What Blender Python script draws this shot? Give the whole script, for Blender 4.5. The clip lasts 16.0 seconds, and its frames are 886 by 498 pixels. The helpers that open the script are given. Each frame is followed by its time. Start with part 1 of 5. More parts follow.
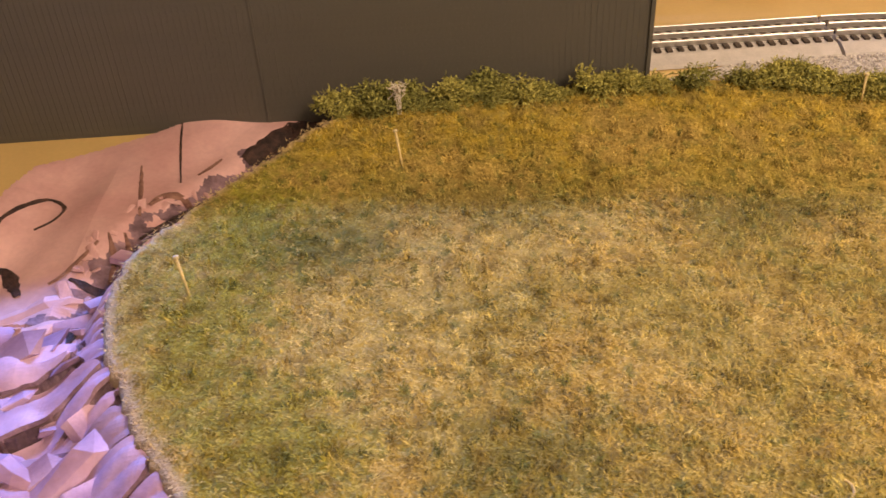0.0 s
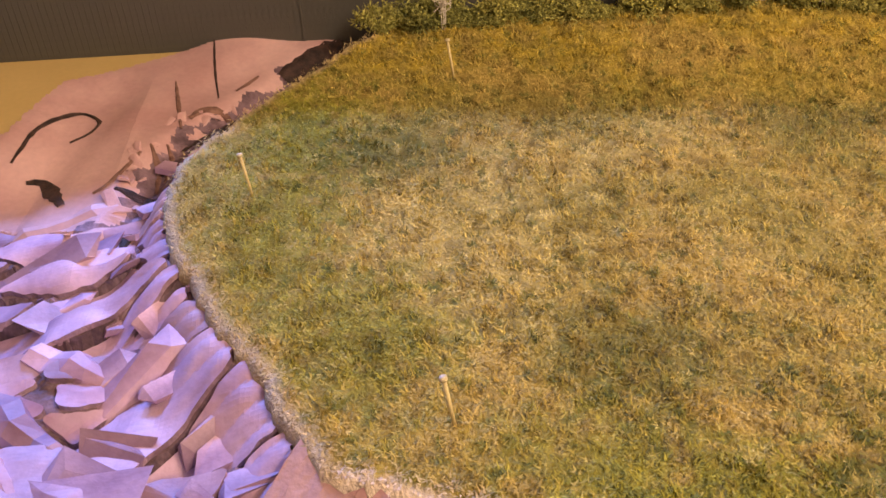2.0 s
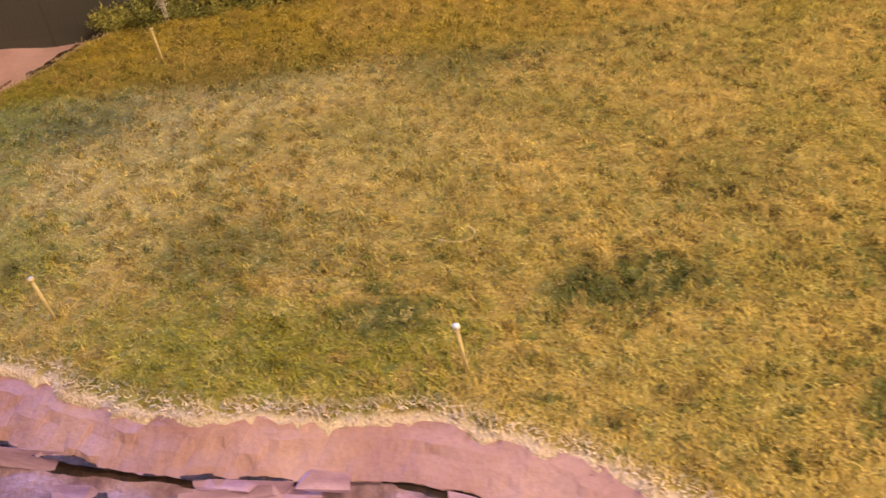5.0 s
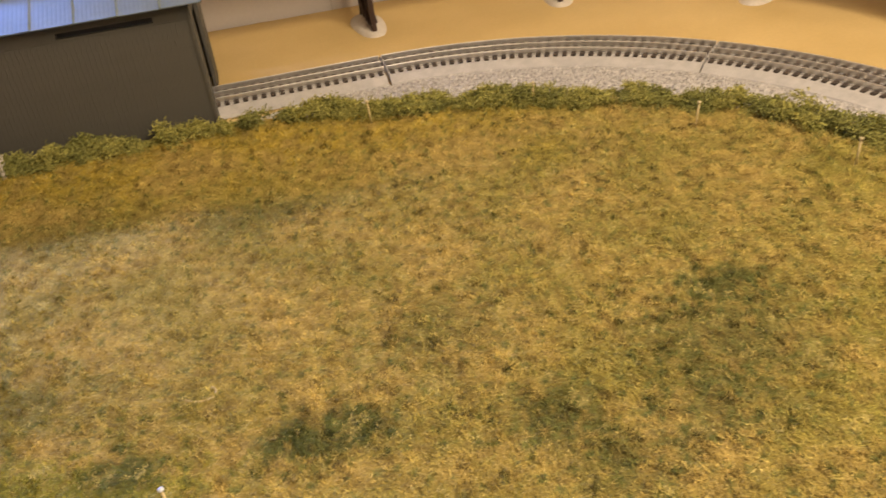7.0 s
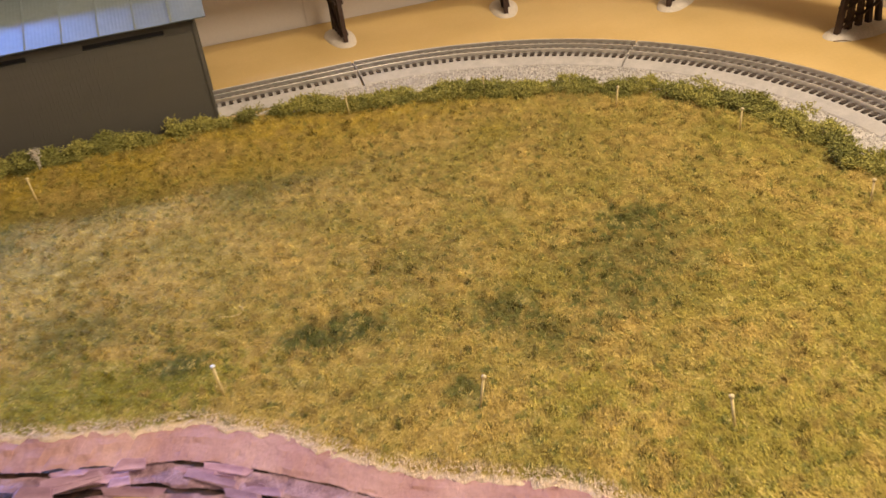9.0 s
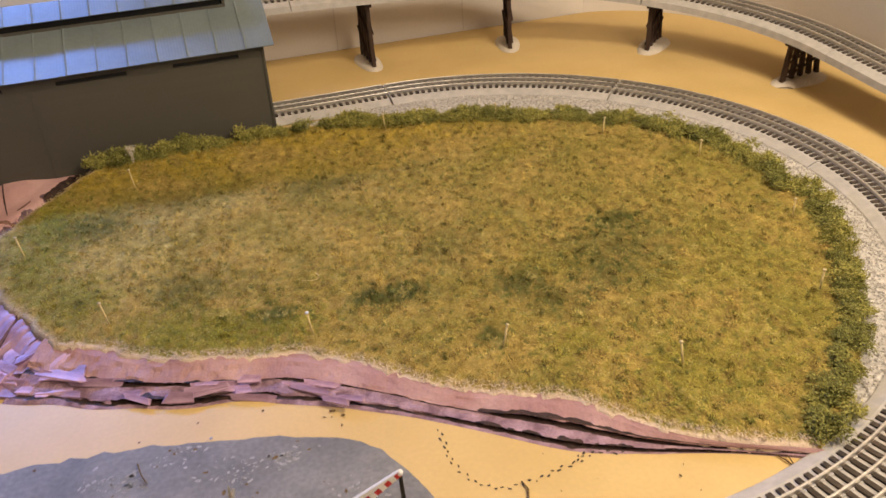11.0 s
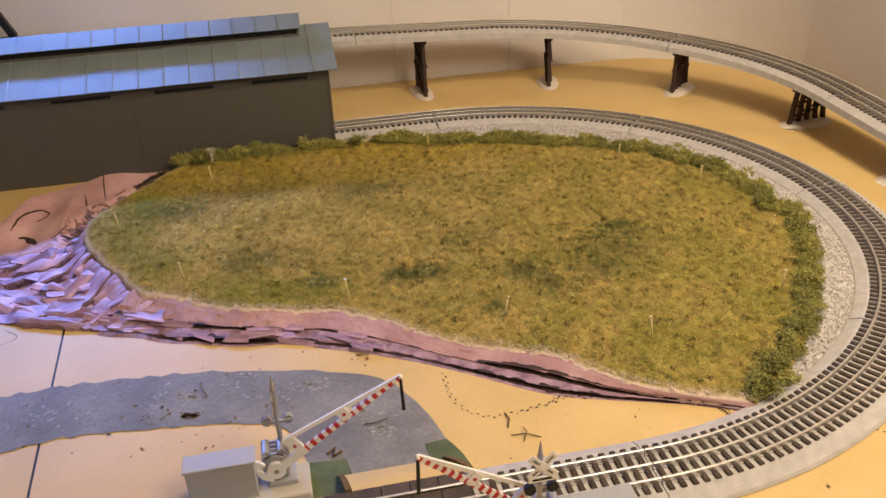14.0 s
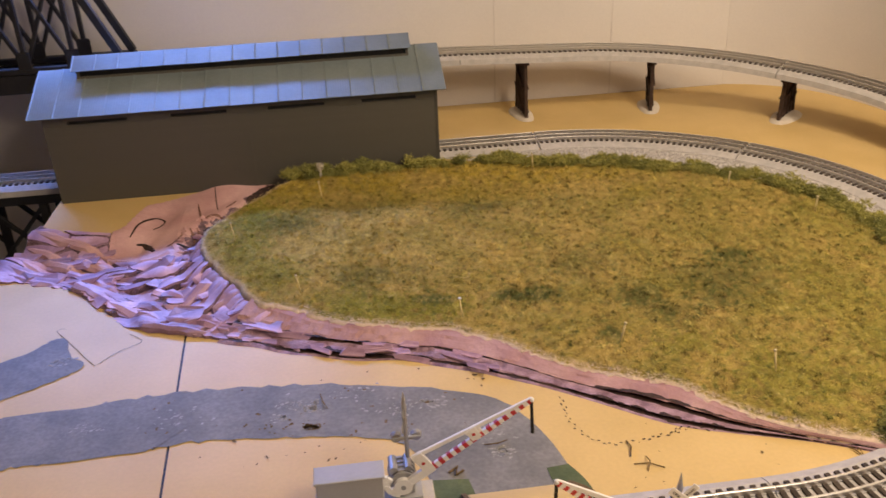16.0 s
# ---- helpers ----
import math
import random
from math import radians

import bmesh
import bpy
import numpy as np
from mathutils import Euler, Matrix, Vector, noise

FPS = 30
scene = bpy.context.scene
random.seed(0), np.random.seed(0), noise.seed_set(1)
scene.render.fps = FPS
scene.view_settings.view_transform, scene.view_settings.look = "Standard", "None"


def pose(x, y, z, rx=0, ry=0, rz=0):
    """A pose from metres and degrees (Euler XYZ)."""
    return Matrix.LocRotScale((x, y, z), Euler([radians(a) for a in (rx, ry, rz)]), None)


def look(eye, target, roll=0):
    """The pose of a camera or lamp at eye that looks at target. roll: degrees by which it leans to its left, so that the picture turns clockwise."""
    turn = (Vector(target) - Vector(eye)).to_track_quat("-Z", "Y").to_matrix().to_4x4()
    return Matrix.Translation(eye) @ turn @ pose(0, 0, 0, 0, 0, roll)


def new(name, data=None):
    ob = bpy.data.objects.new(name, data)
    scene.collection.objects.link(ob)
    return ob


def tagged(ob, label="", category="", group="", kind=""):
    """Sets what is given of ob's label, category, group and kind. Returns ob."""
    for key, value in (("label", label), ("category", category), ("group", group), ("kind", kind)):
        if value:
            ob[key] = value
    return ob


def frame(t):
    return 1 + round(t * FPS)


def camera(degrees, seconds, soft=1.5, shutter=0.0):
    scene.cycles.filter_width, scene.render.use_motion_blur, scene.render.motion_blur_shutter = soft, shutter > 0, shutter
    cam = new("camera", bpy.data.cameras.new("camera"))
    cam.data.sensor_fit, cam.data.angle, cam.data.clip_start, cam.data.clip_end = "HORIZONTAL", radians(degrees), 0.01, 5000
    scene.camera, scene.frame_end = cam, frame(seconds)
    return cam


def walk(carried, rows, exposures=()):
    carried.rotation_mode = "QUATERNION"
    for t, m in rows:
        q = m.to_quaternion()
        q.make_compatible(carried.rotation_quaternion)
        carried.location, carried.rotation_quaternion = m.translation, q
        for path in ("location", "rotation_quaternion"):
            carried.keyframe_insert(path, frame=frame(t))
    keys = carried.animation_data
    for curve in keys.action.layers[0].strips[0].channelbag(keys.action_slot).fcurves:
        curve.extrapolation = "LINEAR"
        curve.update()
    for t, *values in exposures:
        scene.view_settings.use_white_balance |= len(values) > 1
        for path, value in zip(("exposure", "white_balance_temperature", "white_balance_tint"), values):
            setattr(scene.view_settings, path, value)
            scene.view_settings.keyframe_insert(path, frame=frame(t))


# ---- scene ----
cam = camera(54.70, 16.0, soft=1.5, shutter=0.4)
# seconds, place in metres, turn in degrees
ROWS = [
    (0, -0.3543, -0.2479, 0.3044, 54.484, 2.864, -2.814),
    (0.5, -0.3823, -0.248, 0.3079, 54.075, 2.371, -2.783),
    (1, -0.4017, -0.257, 0.306, 53.716, 2.047, -3.118),
    (1.5, -0.4093, -0.2563, 0.2854, 53.145, 1.885, -3.718),
    (2, -0.4096, -0.2571, 0.2678, 52.685, 1.727, -4.396),
    (2.5, -0.3737, -0.2449, 0.2436, 52.41, 2.365, -5.651),
    (3, -0.3385, -0.2388, 0.2048, 52.101, 4.181, -7.511),
    (3.5, -0.321, -0.2578, 0.2199, 52.129, 4.979, -8.667),
    (4, -0.2974, -0.295, 0.2368, 52.22, 5.463, -9.353),
    (4.2, -0.2881, -0.3124, 0.2468, 52.145, 5.146, -9.592),
    (6.3, -0.1611, -0.4283, 0.3257, 54.674, 7.092, -10.733),
    (6.5, -0.1492, -0.4252, 0.3432, 54.75, 6.529, -11.096),
    (7, -0.1148, -0.4423, 0.3591, 56.22, 5.905, -13.834),
    (7.5, -0.1082, -0.4522, 0.361, 56.945, 5.46, -15.844),
    (8, -0.1081, -0.4657, 0.3619, 57.622, 5.839, -16.864),
    (8.5, -0.1292, -0.5131, 0.3638, 57.716, 6.016, -17.225),
    (9, -0.1579, -0.6007, 0.3933, 57.539, 6.341, -16.918),
    (9.5, -0.1818, -0.6513, 0.4273, 57.458, 6.334, -16.629),
    (9.7, -0.1854, -0.6604, 0.4366, 57.189, 6.233, -16.56),
    (11.8, -0.2934, -0.8768, 0.5054, 59.437, 1.816, -17.391),
    (12, -0.2776, -0.9029, 0.5017, 59.697, 1.731, -17.17),
    (12.5, -0.2628, -0.9424, 0.499, 60.375, 1.988, -15.873),
    (13, -0.254, -0.9503, 0.504, 61.272, 2.333, -13.85),
    (13.5, -0.2591, -0.9489, 0.5051, 61.616, 2.419, -12.934),
    (14, -0.2635, -0.9538, 0.5093, 61.988, 2.33, -12.094),
    (14.5, -0.2726, -0.9511, 0.5115, 62.32, 2.242, -11.528),
    (15, -0.2828, -0.9484, 0.5159, 62.572, 2.24, -10.884),
    (15.5, -0.3033, -0.9448, 0.5131, 62.976, 2.322, -9.473),
    (16, -0.32, -0.9457, 0.5164, 63.364, 2.398, -7.268),
]
walk(cam, [(t, pose(x, y, z, rx, ry, rz)) for t, x, y, z, rx, ry, rz in ROWS],
     exposures=[(0, 0.43, 7450, 25), (4.2, 0.45, 7450, 25), (6.5, 0.22, 6800, 15), (8.0, 0.34, 6750, 16), (9.5, 0.24, 6650, 15), (12.0, 0.11, 6550, 14), (16.0, -0.02, 6680, 18)])

# ---- world, lamps, exposure ----
world = bpy.data.worlds.new("room_air")
scene.world = world
world.use_nodes = True
world.node_tree.nodes["Background"].inputs[0].default_value = (0.9, 0.8, 0.7, 1)
world.node_tree.nodes["Background"].inputs[1].default_value = 0.05


def lamp(name, place, target, size, watts, colour):
    data = bpy.data.lights.new(name, "AREA")
    data.shape, data.size, data.energy, data.color = "DISK", size, watts, colour
    ob = new(name, data)
    ob.matrix_world = look(place, target)
    return ob


lamp("warm_ceiling_lamp", (0.51, -0.38, 1.12), (0.30, 0.0, 0), 0.32, 10.5, (1.0, 0.868, 0.65))
lamp("warm_ceiling_lamp", (0.40, -1.28, 1.26), (0.24, -0.10, 0), 0.50, 12.0, (1.0, 0.868, 0.65))
strip_lamp = lamp("cool_strip_lamp", (-0.75, 0.68, 0.418), (-0.73, 0.0, 0), 0.76, 6.4, (0.13, 0.305, 1.0))
strip_lamp.data.shape, strip_lamp.data.size_y, strip_lamp.data.spread = "RECTANGLE", 0.03, radians(115)


# ---- materials ----
def srgb(r, g, b):
    return tuple(((c / 255 + 0.055) / 1.055) ** 2.4 if c > 10 else c / 3294 for c in (r, g, b))


def material(name, colours, rough=0.7, metal=0.0, scale=60.0, fine=600.0, bump=0.2, spread=0.12, island=False, obj=0.0, space="Object", dist=0.002, spec=0.4):
    """Two colours mixed by coarse and fine noise, with bump; spread is the brightness change from piece to piece."""
    m = bpy.data.materials.new(name)
    m.use_nodes = True
    nt = m.node_tree
    b = nt.nodes["Principled BSDF"]
    b.inputs["Roughness"].default_value, b.inputs["Metallic"].default_value = rough, metal
    b.inputs["Specular IOR Level"].default_value = spec
    tc = nt.nodes.new("ShaderNodeTexCoord")
    n1, n2 = nt.nodes.new("ShaderNodeTexNoise"), nt.nodes.new("ShaderNodeTexNoise")
    for n, s, d in ((n1, scale, 4), (n2, fine, 3)):
        n.inputs["Scale"].default_value, n.inputs["Detail"].default_value = s, d
        nt.links.new(tc.outputs[space], n.inputs["Vector"])
    ramp = nt.nodes.new("ShaderNodeMapRange")
    ramp.inputs[1].default_value, ramp.inputs[2].default_value = 0.35, 0.65
    nt.links.new(n1.outputs["Fac"], ramp.inputs[0])
    mix = nt.nodes.new("ShaderNodeMix")
    mix.data_type = "RGBA"
    mix.inputs[6].default_value, mix.inputs[7].default_value = (*colours[0], 1), (*colours[1], 1)
    nt.links.new(ramp.outputs[0], mix.inputs[0])
    hsv = nt.nodes.new("ShaderNodeHueSaturation")
    nt.links.new(mix.outputs[2], hsv.inputs["Color"])
    val = nt.nodes.new("ShaderNodeMapRange")
    val.inputs[1].default_value, val.inputs[2].default_value = 0.3, 0.7
    val.inputs[3].default_value, val.inputs[4].default_value = 1 - spread, 1 + spread
    nt.links.new(n2.outputs["Fac"], val.inputs[0])
    last = val.outputs[0]
    if island or obj:
        src = nt.nodes.new("ShaderNodeNewGeometry" if island else "ShaderNodeObjectInfo")
        r = nt.nodes.new("ShaderNodeMapRange")
        amount = obj or 0.3
        r.inputs[3].default_value, r.inputs[4].default_value = 1 - amount, 1 + amount
        nt.links.new(src.outputs["Random Per Island" if island else "Random"], r.inputs[0])
        mu = nt.nodes.new("ShaderNodeMath")
        mu.operation = "MULTIPLY"
        nt.links.new(last, mu.inputs[0])
        nt.links.new(r.outputs[0], mu.inputs[1])
        last = mu.outputs[0]
    nt.links.new(last, hsv.inputs["Value"])
    nt.links.new(hsv.outputs["Color"], b.inputs["Base Color"])
    if bump:
        bp = nt.nodes.new("ShaderNodeBump")
        bp.inputs["Strength"].default_value, bp.inputs["Distance"].default_value = bump, dist
        nt.links.new(n2.outputs["Fac"], bp.inputs["Height"])
        nt.links.new(bp.outputs["Normal"], b.inputs["Normal"])
    return m


def attribute_material(name, rough=0.9, bump=0.0, spread=0.25):
    """Colour from the mesh's own colour layer (turf patches), varied blade by blade."""
    m = bpy.data.materials.new(name)
    m.use_nodes = True
    nt = m.node_tree
    b = nt.nodes["Principled BSDF"]
    b.inputs["Roughness"].default_value = rough
    b.inputs["Specular IOR Level"].default_value = 0.05
    at = nt.nodes.new("ShaderNodeAttribute")
    at.attribute_name = "turf"
    geo = nt.nodes.new("ShaderNodeNewGeometry")
    r = nt.nodes.new("ShaderNodeMapRange")
    r.inputs[3].default_value, r.inputs[4].default_value = 1 - spread, 1 + spread
    nt.links.new(geo.outputs["Random Per Island"], r.inputs[0])
    hsv = nt.nodes.new("ShaderNodeHueSaturation")
    nt.links.new(at.outputs["Color"], hsv.inputs["Color"])
    nt.links.new(r.outputs[0], hsv.inputs["Value"])
    nt.links.new(hsv.outputs["Color"], b.inputs["Base Color"])
    if bump:
        tc, n2, bp = nt.nodes.new("ShaderNodeTexCoord"), nt.nodes.new("ShaderNodeTexNoise"), nt.nodes.new("ShaderNodeBump")
        n2.inputs["Scale"].default_value = 700
        bp.inputs["Strength"].default_value, bp.inputs["Distance"].default_value = bump, 0.002
        nt.links.new(tc.outputs["Object"], n2.inputs["Vector"])
        nt.links.new(n2.outputs["Fac"], bp.inputs["Height"])
        nt.links.new(bp.outputs["Normal"], b.inputs["Normal"])
    return m


TAN = material("tan_paint", ((0.59, 0.405, 0.155), (0.65, 0.455, 0.185)), 0.55, scale=9, fine=260, bump=0.05, spread=0.03)
WALL = material("wall_paint", ((0.70, 0.65, 0.60), (0.75, 0.70, 0.645)), 0.85, scale=3, fine=300, bump=0.06, spread=0.02)
WALLJOINT = material("wall_joint_paint", ((0.60, 0.55, 0.50), (0.66, 0.61, 0.56)), 0.85, scale=6)
FLOOR = material("floor_dark", ((0.10, 0.09, 0.09), (0.16, 0.14, 0.13)), 0.8, scale=8, fine=90)
ROADGREY = material("road_paint", ((0.155, 0.15, 0.145), (0.225, 0.215, 0.205)), 0.7, scale=22, fine=240, bump=0.15, spread=0.14)
SCUFF = material("scuffed_paint", ((0.38, 0.365, 0.34), (0.28, 0.27, 0.255)), 0.8, scale=200)
INK = material("pencil_ink", ((0.03, 0.025, 0.02), (0.09, 0.07, 0.05)), 0.9, scale=300)
TWIG = material("twig_brown", ((0.10, 0.06, 0.02), (0.18, 0.11, 0.04)), 0.9, scale=400)
GREEN = material("dark_green_paint", ((0.07, 0.095, 0.038), (0.105, 0.13, 0.055)), 0.75, scale=30, fine=400)
ROADBED = material("roadbed_plastic", ((0.42, 0.39, 0.36), (0.50, 0.465, 0.43)), 0.75, scale=90, fine=900, bump=0.25, spread=0.07)
TIE = material("tie_brown", ((0.045, 0.032, 0.024), (0.075, 0.055, 0.04)), 0.8, scale=300, fine=1500, bump=0.4, obj=0.25)
RAIL = material("rail_metal", ((0.90, 0.87, 0.82), (0.84, 0.81, 0.76)), 0.36, 1.0, scale=40, fine=300, bump=0.02, spread=0.05)
DECK = material("crossing_brown", ((0.055, 0.038, 0.028), (0.085, 0.06, 0.042)), 0.75, scale=70, fine=500)
SHED = material("shed_wall", ((0.080, 0.073, 0.058), (0.096, 0.087, 0.069)), 0.6, scale=10, fine=500, bump=0.1, spread=0.06)
BLACK = material("matt_black", ((0.008, 0.008, 0.008), (0.014, 0.013, 0.012)), 0.6, scale=80)
ROOF = material("roof_metal", ((0.15, 0.18, 0.18), (0.185, 0.22, 0.22)), 0.5, 0.05, scale=12, fine=200, bump=0.03, spread=0.05, obj=0.06)
TRUSS = material("bridge_black", ((0.012, 0.011, 0.012), (0.022, 0.02, 0.02)), 0.45, scale=60)
BENT = material("bent_brown", ((0.035, 0.018, 0.012), (0.055, 0.03, 0.02)), 0.8, scale=80, fine=700, bump=0.4)
PLASTER = material("plaster_white", ((0.60, 0.52, 0.42), (0.66, 0.59, 0.50)), 0.9, scale=40, fine=400, bump=0.3)
FOAM = material("foam_pink", ((0.38, 0.205, 0.205), (0.51, 0.31, 0.295)), 0.75, scale=26, fine=420, bump=0.25, spread=0.07)
CRACK = material("brown_crack", ((0.14, 0.06, 0.045), (0.27, 0.14, 0.105)), 0.8, scale=160, fine=800, bump=0.4)
FOAMSLOPE = material("foam_slope", ((0.50, 0.275, 0.26), (0.63, 0.385, 0.365)), 0.5, scale=17, fine=260, bump=0.10, spread=0.05)
# same pink foam; the cool light's lilac is painted into these two
FOAMLOW = material("foam_torn", ((0.20, 0.11, 0.14), (0.44, 0.28, 0.33)), 0.7, scale=70, fine=500, bump=0.5, spread=0.14)
SHARD = material("foam_flake", ((0.29, 0.16, 0.24), (0.58, 0.37, 0.48)), 0.5, scale=22, fine=300, bump=0.15, spread=0.06, obj=0.25)
FOAM_SHADE_STAIN = material("foam_shade_stain", ((0.09, 0.05, 0.06), (0.28, 0.17, 0.20)), 0.8, scale=55, fine=500, bump=0.4, spread=0.15)
# brown of scorch marks; also paints shade into splits, hollows and gaps
SCORCH_SHADE = material("scorch_shade_brown", ((0.018, 0.009, 0.007), (0.065, 0.030, 0.022)), 0.7, scale=160, fine=800, bump=0.5)
GRAVEL = material("gravel_pale", ((0.43, 0.395, 0.36), (0.56, 0.525, 0.485)), 0.9, scale=200, island=True)
TURFBLADE = attribute_material("turf_blades", spread=0.08)
TURFSOIL = attribute_material("turf_mat", bump=0.8, spread=0.02)
LEAF = material("hedge_fibre", ((0.28, 0.265, 0.058), (0.46, 0.41, 0.11)), 0.85, scale=40, fine=400, island=True, obj=0.42, bump=0, spread=0.2)
LEAFDARK = material("hedge_fibre_dark", ((0.19, 0.19, 0.046), (0.33, 0.31, 0.08)), 0.85, scale=40, fine=400, island=True, obj=0.42, bump=0, spread=0.2)
PIN = material("pin_wood", ((0.66, 0.52, 0.24), (0.58, 0.44, 0.20)), 0.7, scale=100)
PINHEAD = material("pin_head", ((0.66, 0.54, 0.30), (0.60, 0.48, 0.26)), 0.5, scale=100)
PINHEADBLUE = material("pin_head_white", ((0.80, 0.82, 0.85), (0.82, 0.84, 0.86)), 0.4, scale=100)
WHITE = material("white_plastic", ((0.78, 0.76, 0.73), (0.74, 0.72, 0.69)), 0.4, scale=60, fine=400, bump=0.02, spread=0.03)
RED = material("red_paint", ((0.50, 0.03, 0.03), (0.42, 0.025, 0.03)), 0.45, scale=100)
SILVER = material("silver_paint", ((0.33, 0.33, 0.33), (0.42, 0.41, 0.41)), 0.38, 0.55, scale=50, fine=500, bump=0.03, spread=0.05)
BOXGREY = material("box_grey", ((0.38, 0.38, 0.385), (0.42, 0.42, 0.42)), 0.42, 0.15, scale=14, fine=300, bump=0.01, spread=0.03)
BASEGREY = material("base_grey", ((0.45, 0.41, 0.34), (0.52, 0.47, 0.39)), 0.7, scale=20, fine=500, spread=0.05)


# ---- mesh helpers ----
def link_mesh(name, verts, faces, mat, parent=None, label="", smooth=False):
    me = bpy.data.meshes.new(name)
    me.from_pydata([tuple(p) for p in verts], [], [tuple(f) for f in faces])
    if mat:
        me.materials.append(mat)
    if smooth:
        me.polygons.foreach_set("use_smooth", [True] * len(me.polygons))
    ob = new(name, me)
    if parent:
        ob.parent = parent
    if label:
        ob["label"] = label
    return ob


def part(name, bm, mat, parent=None, label="", smooth=False):
    me = bpy.data.meshes.new(name)
    bmesh.ops.recalc_face_normals(bm, faces=bm.faces)
    bm.to_mesh(me)
    bm.free()
    me.materials.append(mat)
    if smooth:
        me.polygons.foreach_set("use_smooth", [True] * len(me.polygons))
    ob = new(name, me)
    if parent:
        ob.parent = parent
    if label:
        ob["label"] = label
    return ob


def empty(name, m, label, category, group="", kind=""):
    ob = new(name)
    ob.empty_display_size = 0.02
    ob.matrix_world = m
    return tagged(ob, label, category, group, kind)


def add_box(bm, lo, hi, bevel=0.0, m=None):
    lo, hi = Vector(lo), Vector(hi)
    made = bmesh.ops.create_cube(bm, size=1.0, matrix=Matrix.Translation((lo + hi) / 2) @ Matrix.Diagonal((*(hi - lo), 1)))
    vs = made["verts"]
    if bevel:
        es = list({e for q in vs for e in q.link_edges})
        out = bmesh.ops.bevel(bm, geom=es, offset=bevel, segments=1, affect="EDGES")
        vs = list({q for f in out["faces"] for q in f.verts} | {q for q in vs if q.is_valid})
    if m:
        bmesh.ops.transform(bm, matrix=m, verts=[q for q in vs if q.is_valid])


def box(lo, hi, bevel=0.0, m=None):
    bm = bmesh.new()
    add_box(bm, lo, hi, bevel, m)
    return bm


def rod(bm, a, b, r1, r2=None, n=8):
    a, b = Vector(a), Vector(b)
    d = b - a
    m = Matrix.Translation((a + b) / 2) @ d.to_track_quat("Z", "Y").to_matrix().to_4x4()
    bmesh.ops.create_cone(bm, cap_ends=True, segments=n, radius1=r1, radius2=r1 if r2 is None else r2, depth=d.length, matrix=m)


def bar(bm, a, b, w, h):
    """A square bar from a to b."""
    a, b = Vector(a), Vector(b)
    d = b - a
    m = Matrix.Translation((a + b) / 2) @ d.to_track_quat("Z", "Y").to_matrix().to_4x4()
    bmesh.ops.create_cube(bm, size=1.0, matrix=m @ Matrix.Diagonal((w, h, d.length, 1)))


def smooth_line(points, step):
    """Points along a Catmull-Rom line through the given ones."""
    p = [np.array(q, float) for q in points]
    p = [2 * p[0] - p[1]] + p + [2 * p[-1] - p[-2]]
    out = []
    for i in range(1, len(p) - 2):
        n = max(2, int(np.linalg.norm(p[i + 1] - p[i]) / step))
        for k in range(n):
            t = k / n
            out.append(0.5 * (2 * p[i] + (p[i + 1] - p[i - 1]) * t + (2 * p[i - 1] - 5 * p[i] + 4 * p[i + 1] - p[i + 2]) * t * t + (3 * p[i] - p[i - 1] - 3 * p[i + 1] + p[i + 2]) * t ** 3))
    out.append(p[-2])
    return np.array(out)


def inside(poly, x, y):
    """Whether the points lie in the polygon."""
    poly = np.asarray(poly)
    hit = np.zeros(np.shape(x), bool)
    j = len(poly) - 1
    for i in range(len(poly)):
        xi, yi, xj, yj = poly[i][0], poly[i][1], poly[j][0], poly[j][1]
        if yi != yj:
            hit ^= ((yi > y) != (yj > y)) & (x < (xj - xi) * (y - yi) / (yj - yi) + xi)
        j = i
    return hit


def edge_distance(poly, x, y):
    poly = np.asarray(poly)
    best = np.full(np.shape(x), 9.0)
    for i in range(len(poly)):
        a, b = poly[i - 1], poly[i]
        d = b - a
        t = np.clip(((x - a[0]) * d[0] + (y - a[1]) * d[1]) / max(d @ d, 1e-12), 0, 1)
        best = np.minimum(best, np.hypot(x - a[0] - t * d[0], y - a[1] - t * d[1]))
    return best


def slab(name, outline, z0, z1, mat, **tags):
    bm = bmesh.new()
    low = [bm.verts.new((x, y, z0)) for x, y in outline]
    top = [bm.verts.new((x, y, z1)) for x, y in outline]
    n = len(outline)
    bm.faces.new(top)
    bm.faces.new(low[::-1])
    for i in range(n):
        bm.faces.new((low[i], low[(i + 1) % n], top[(i + 1) % n], top[i]))
    return tagged(part(name, bm, mat), **tags)


# ---- the room and the table ----
slab("floor", [(-2.6, -2.4), (1.2, -2.4), (1.2, 1.1), (-2.6, 1.1)], -0.84, -0.80, FLOOR, label="dark floor of the train room", category="floor", kind="structure")
slab("ceiling", [(-2.6, -2.4), (1.2, -2.4), (1.2, 1.1), (-2.6, 1.1)], 1.62, 1.66, WALL, label="plain off-white ceiling of the room", category="ceiling", kind="structure")
slab("wall_north", [(-2.6, 0.718), (0.457, 0.718), (0.457, 0.80), (-2.6, 0.80)], -0.8, 1.62, WALL, label="off-white painted wall behind the railway", category="wall", kind="structure")
cove = [((1 - k) ** 2 * 0.4571 + 2 * (1 - k) * k * 0.655 + k ** 2 * 0.675, (1 - k) ** 2 * 0.7175 + 2 * (1 - k) * k * 0.675 + k ** 2 * 0.40) for k in (i / 64 for i in range(65))]
slab("wall_east", [*cove, (0.675, -2.4), (0.78, -2.4), (0.78, 0.80), (0.4571, 0.80)], -0.8, 1.62, WALL, label="off-white side wall rounding the corner beside the elevated track", category="wall", kind="structure")
slab("wall_south", [(-2.6, -2.45), (1.2, -2.45), (1.2, -2.36), (-2.6, -2.36)], -0.8, 1.62, WALL, label="plain off-white wall closing the room", category="wall", kind="structure")
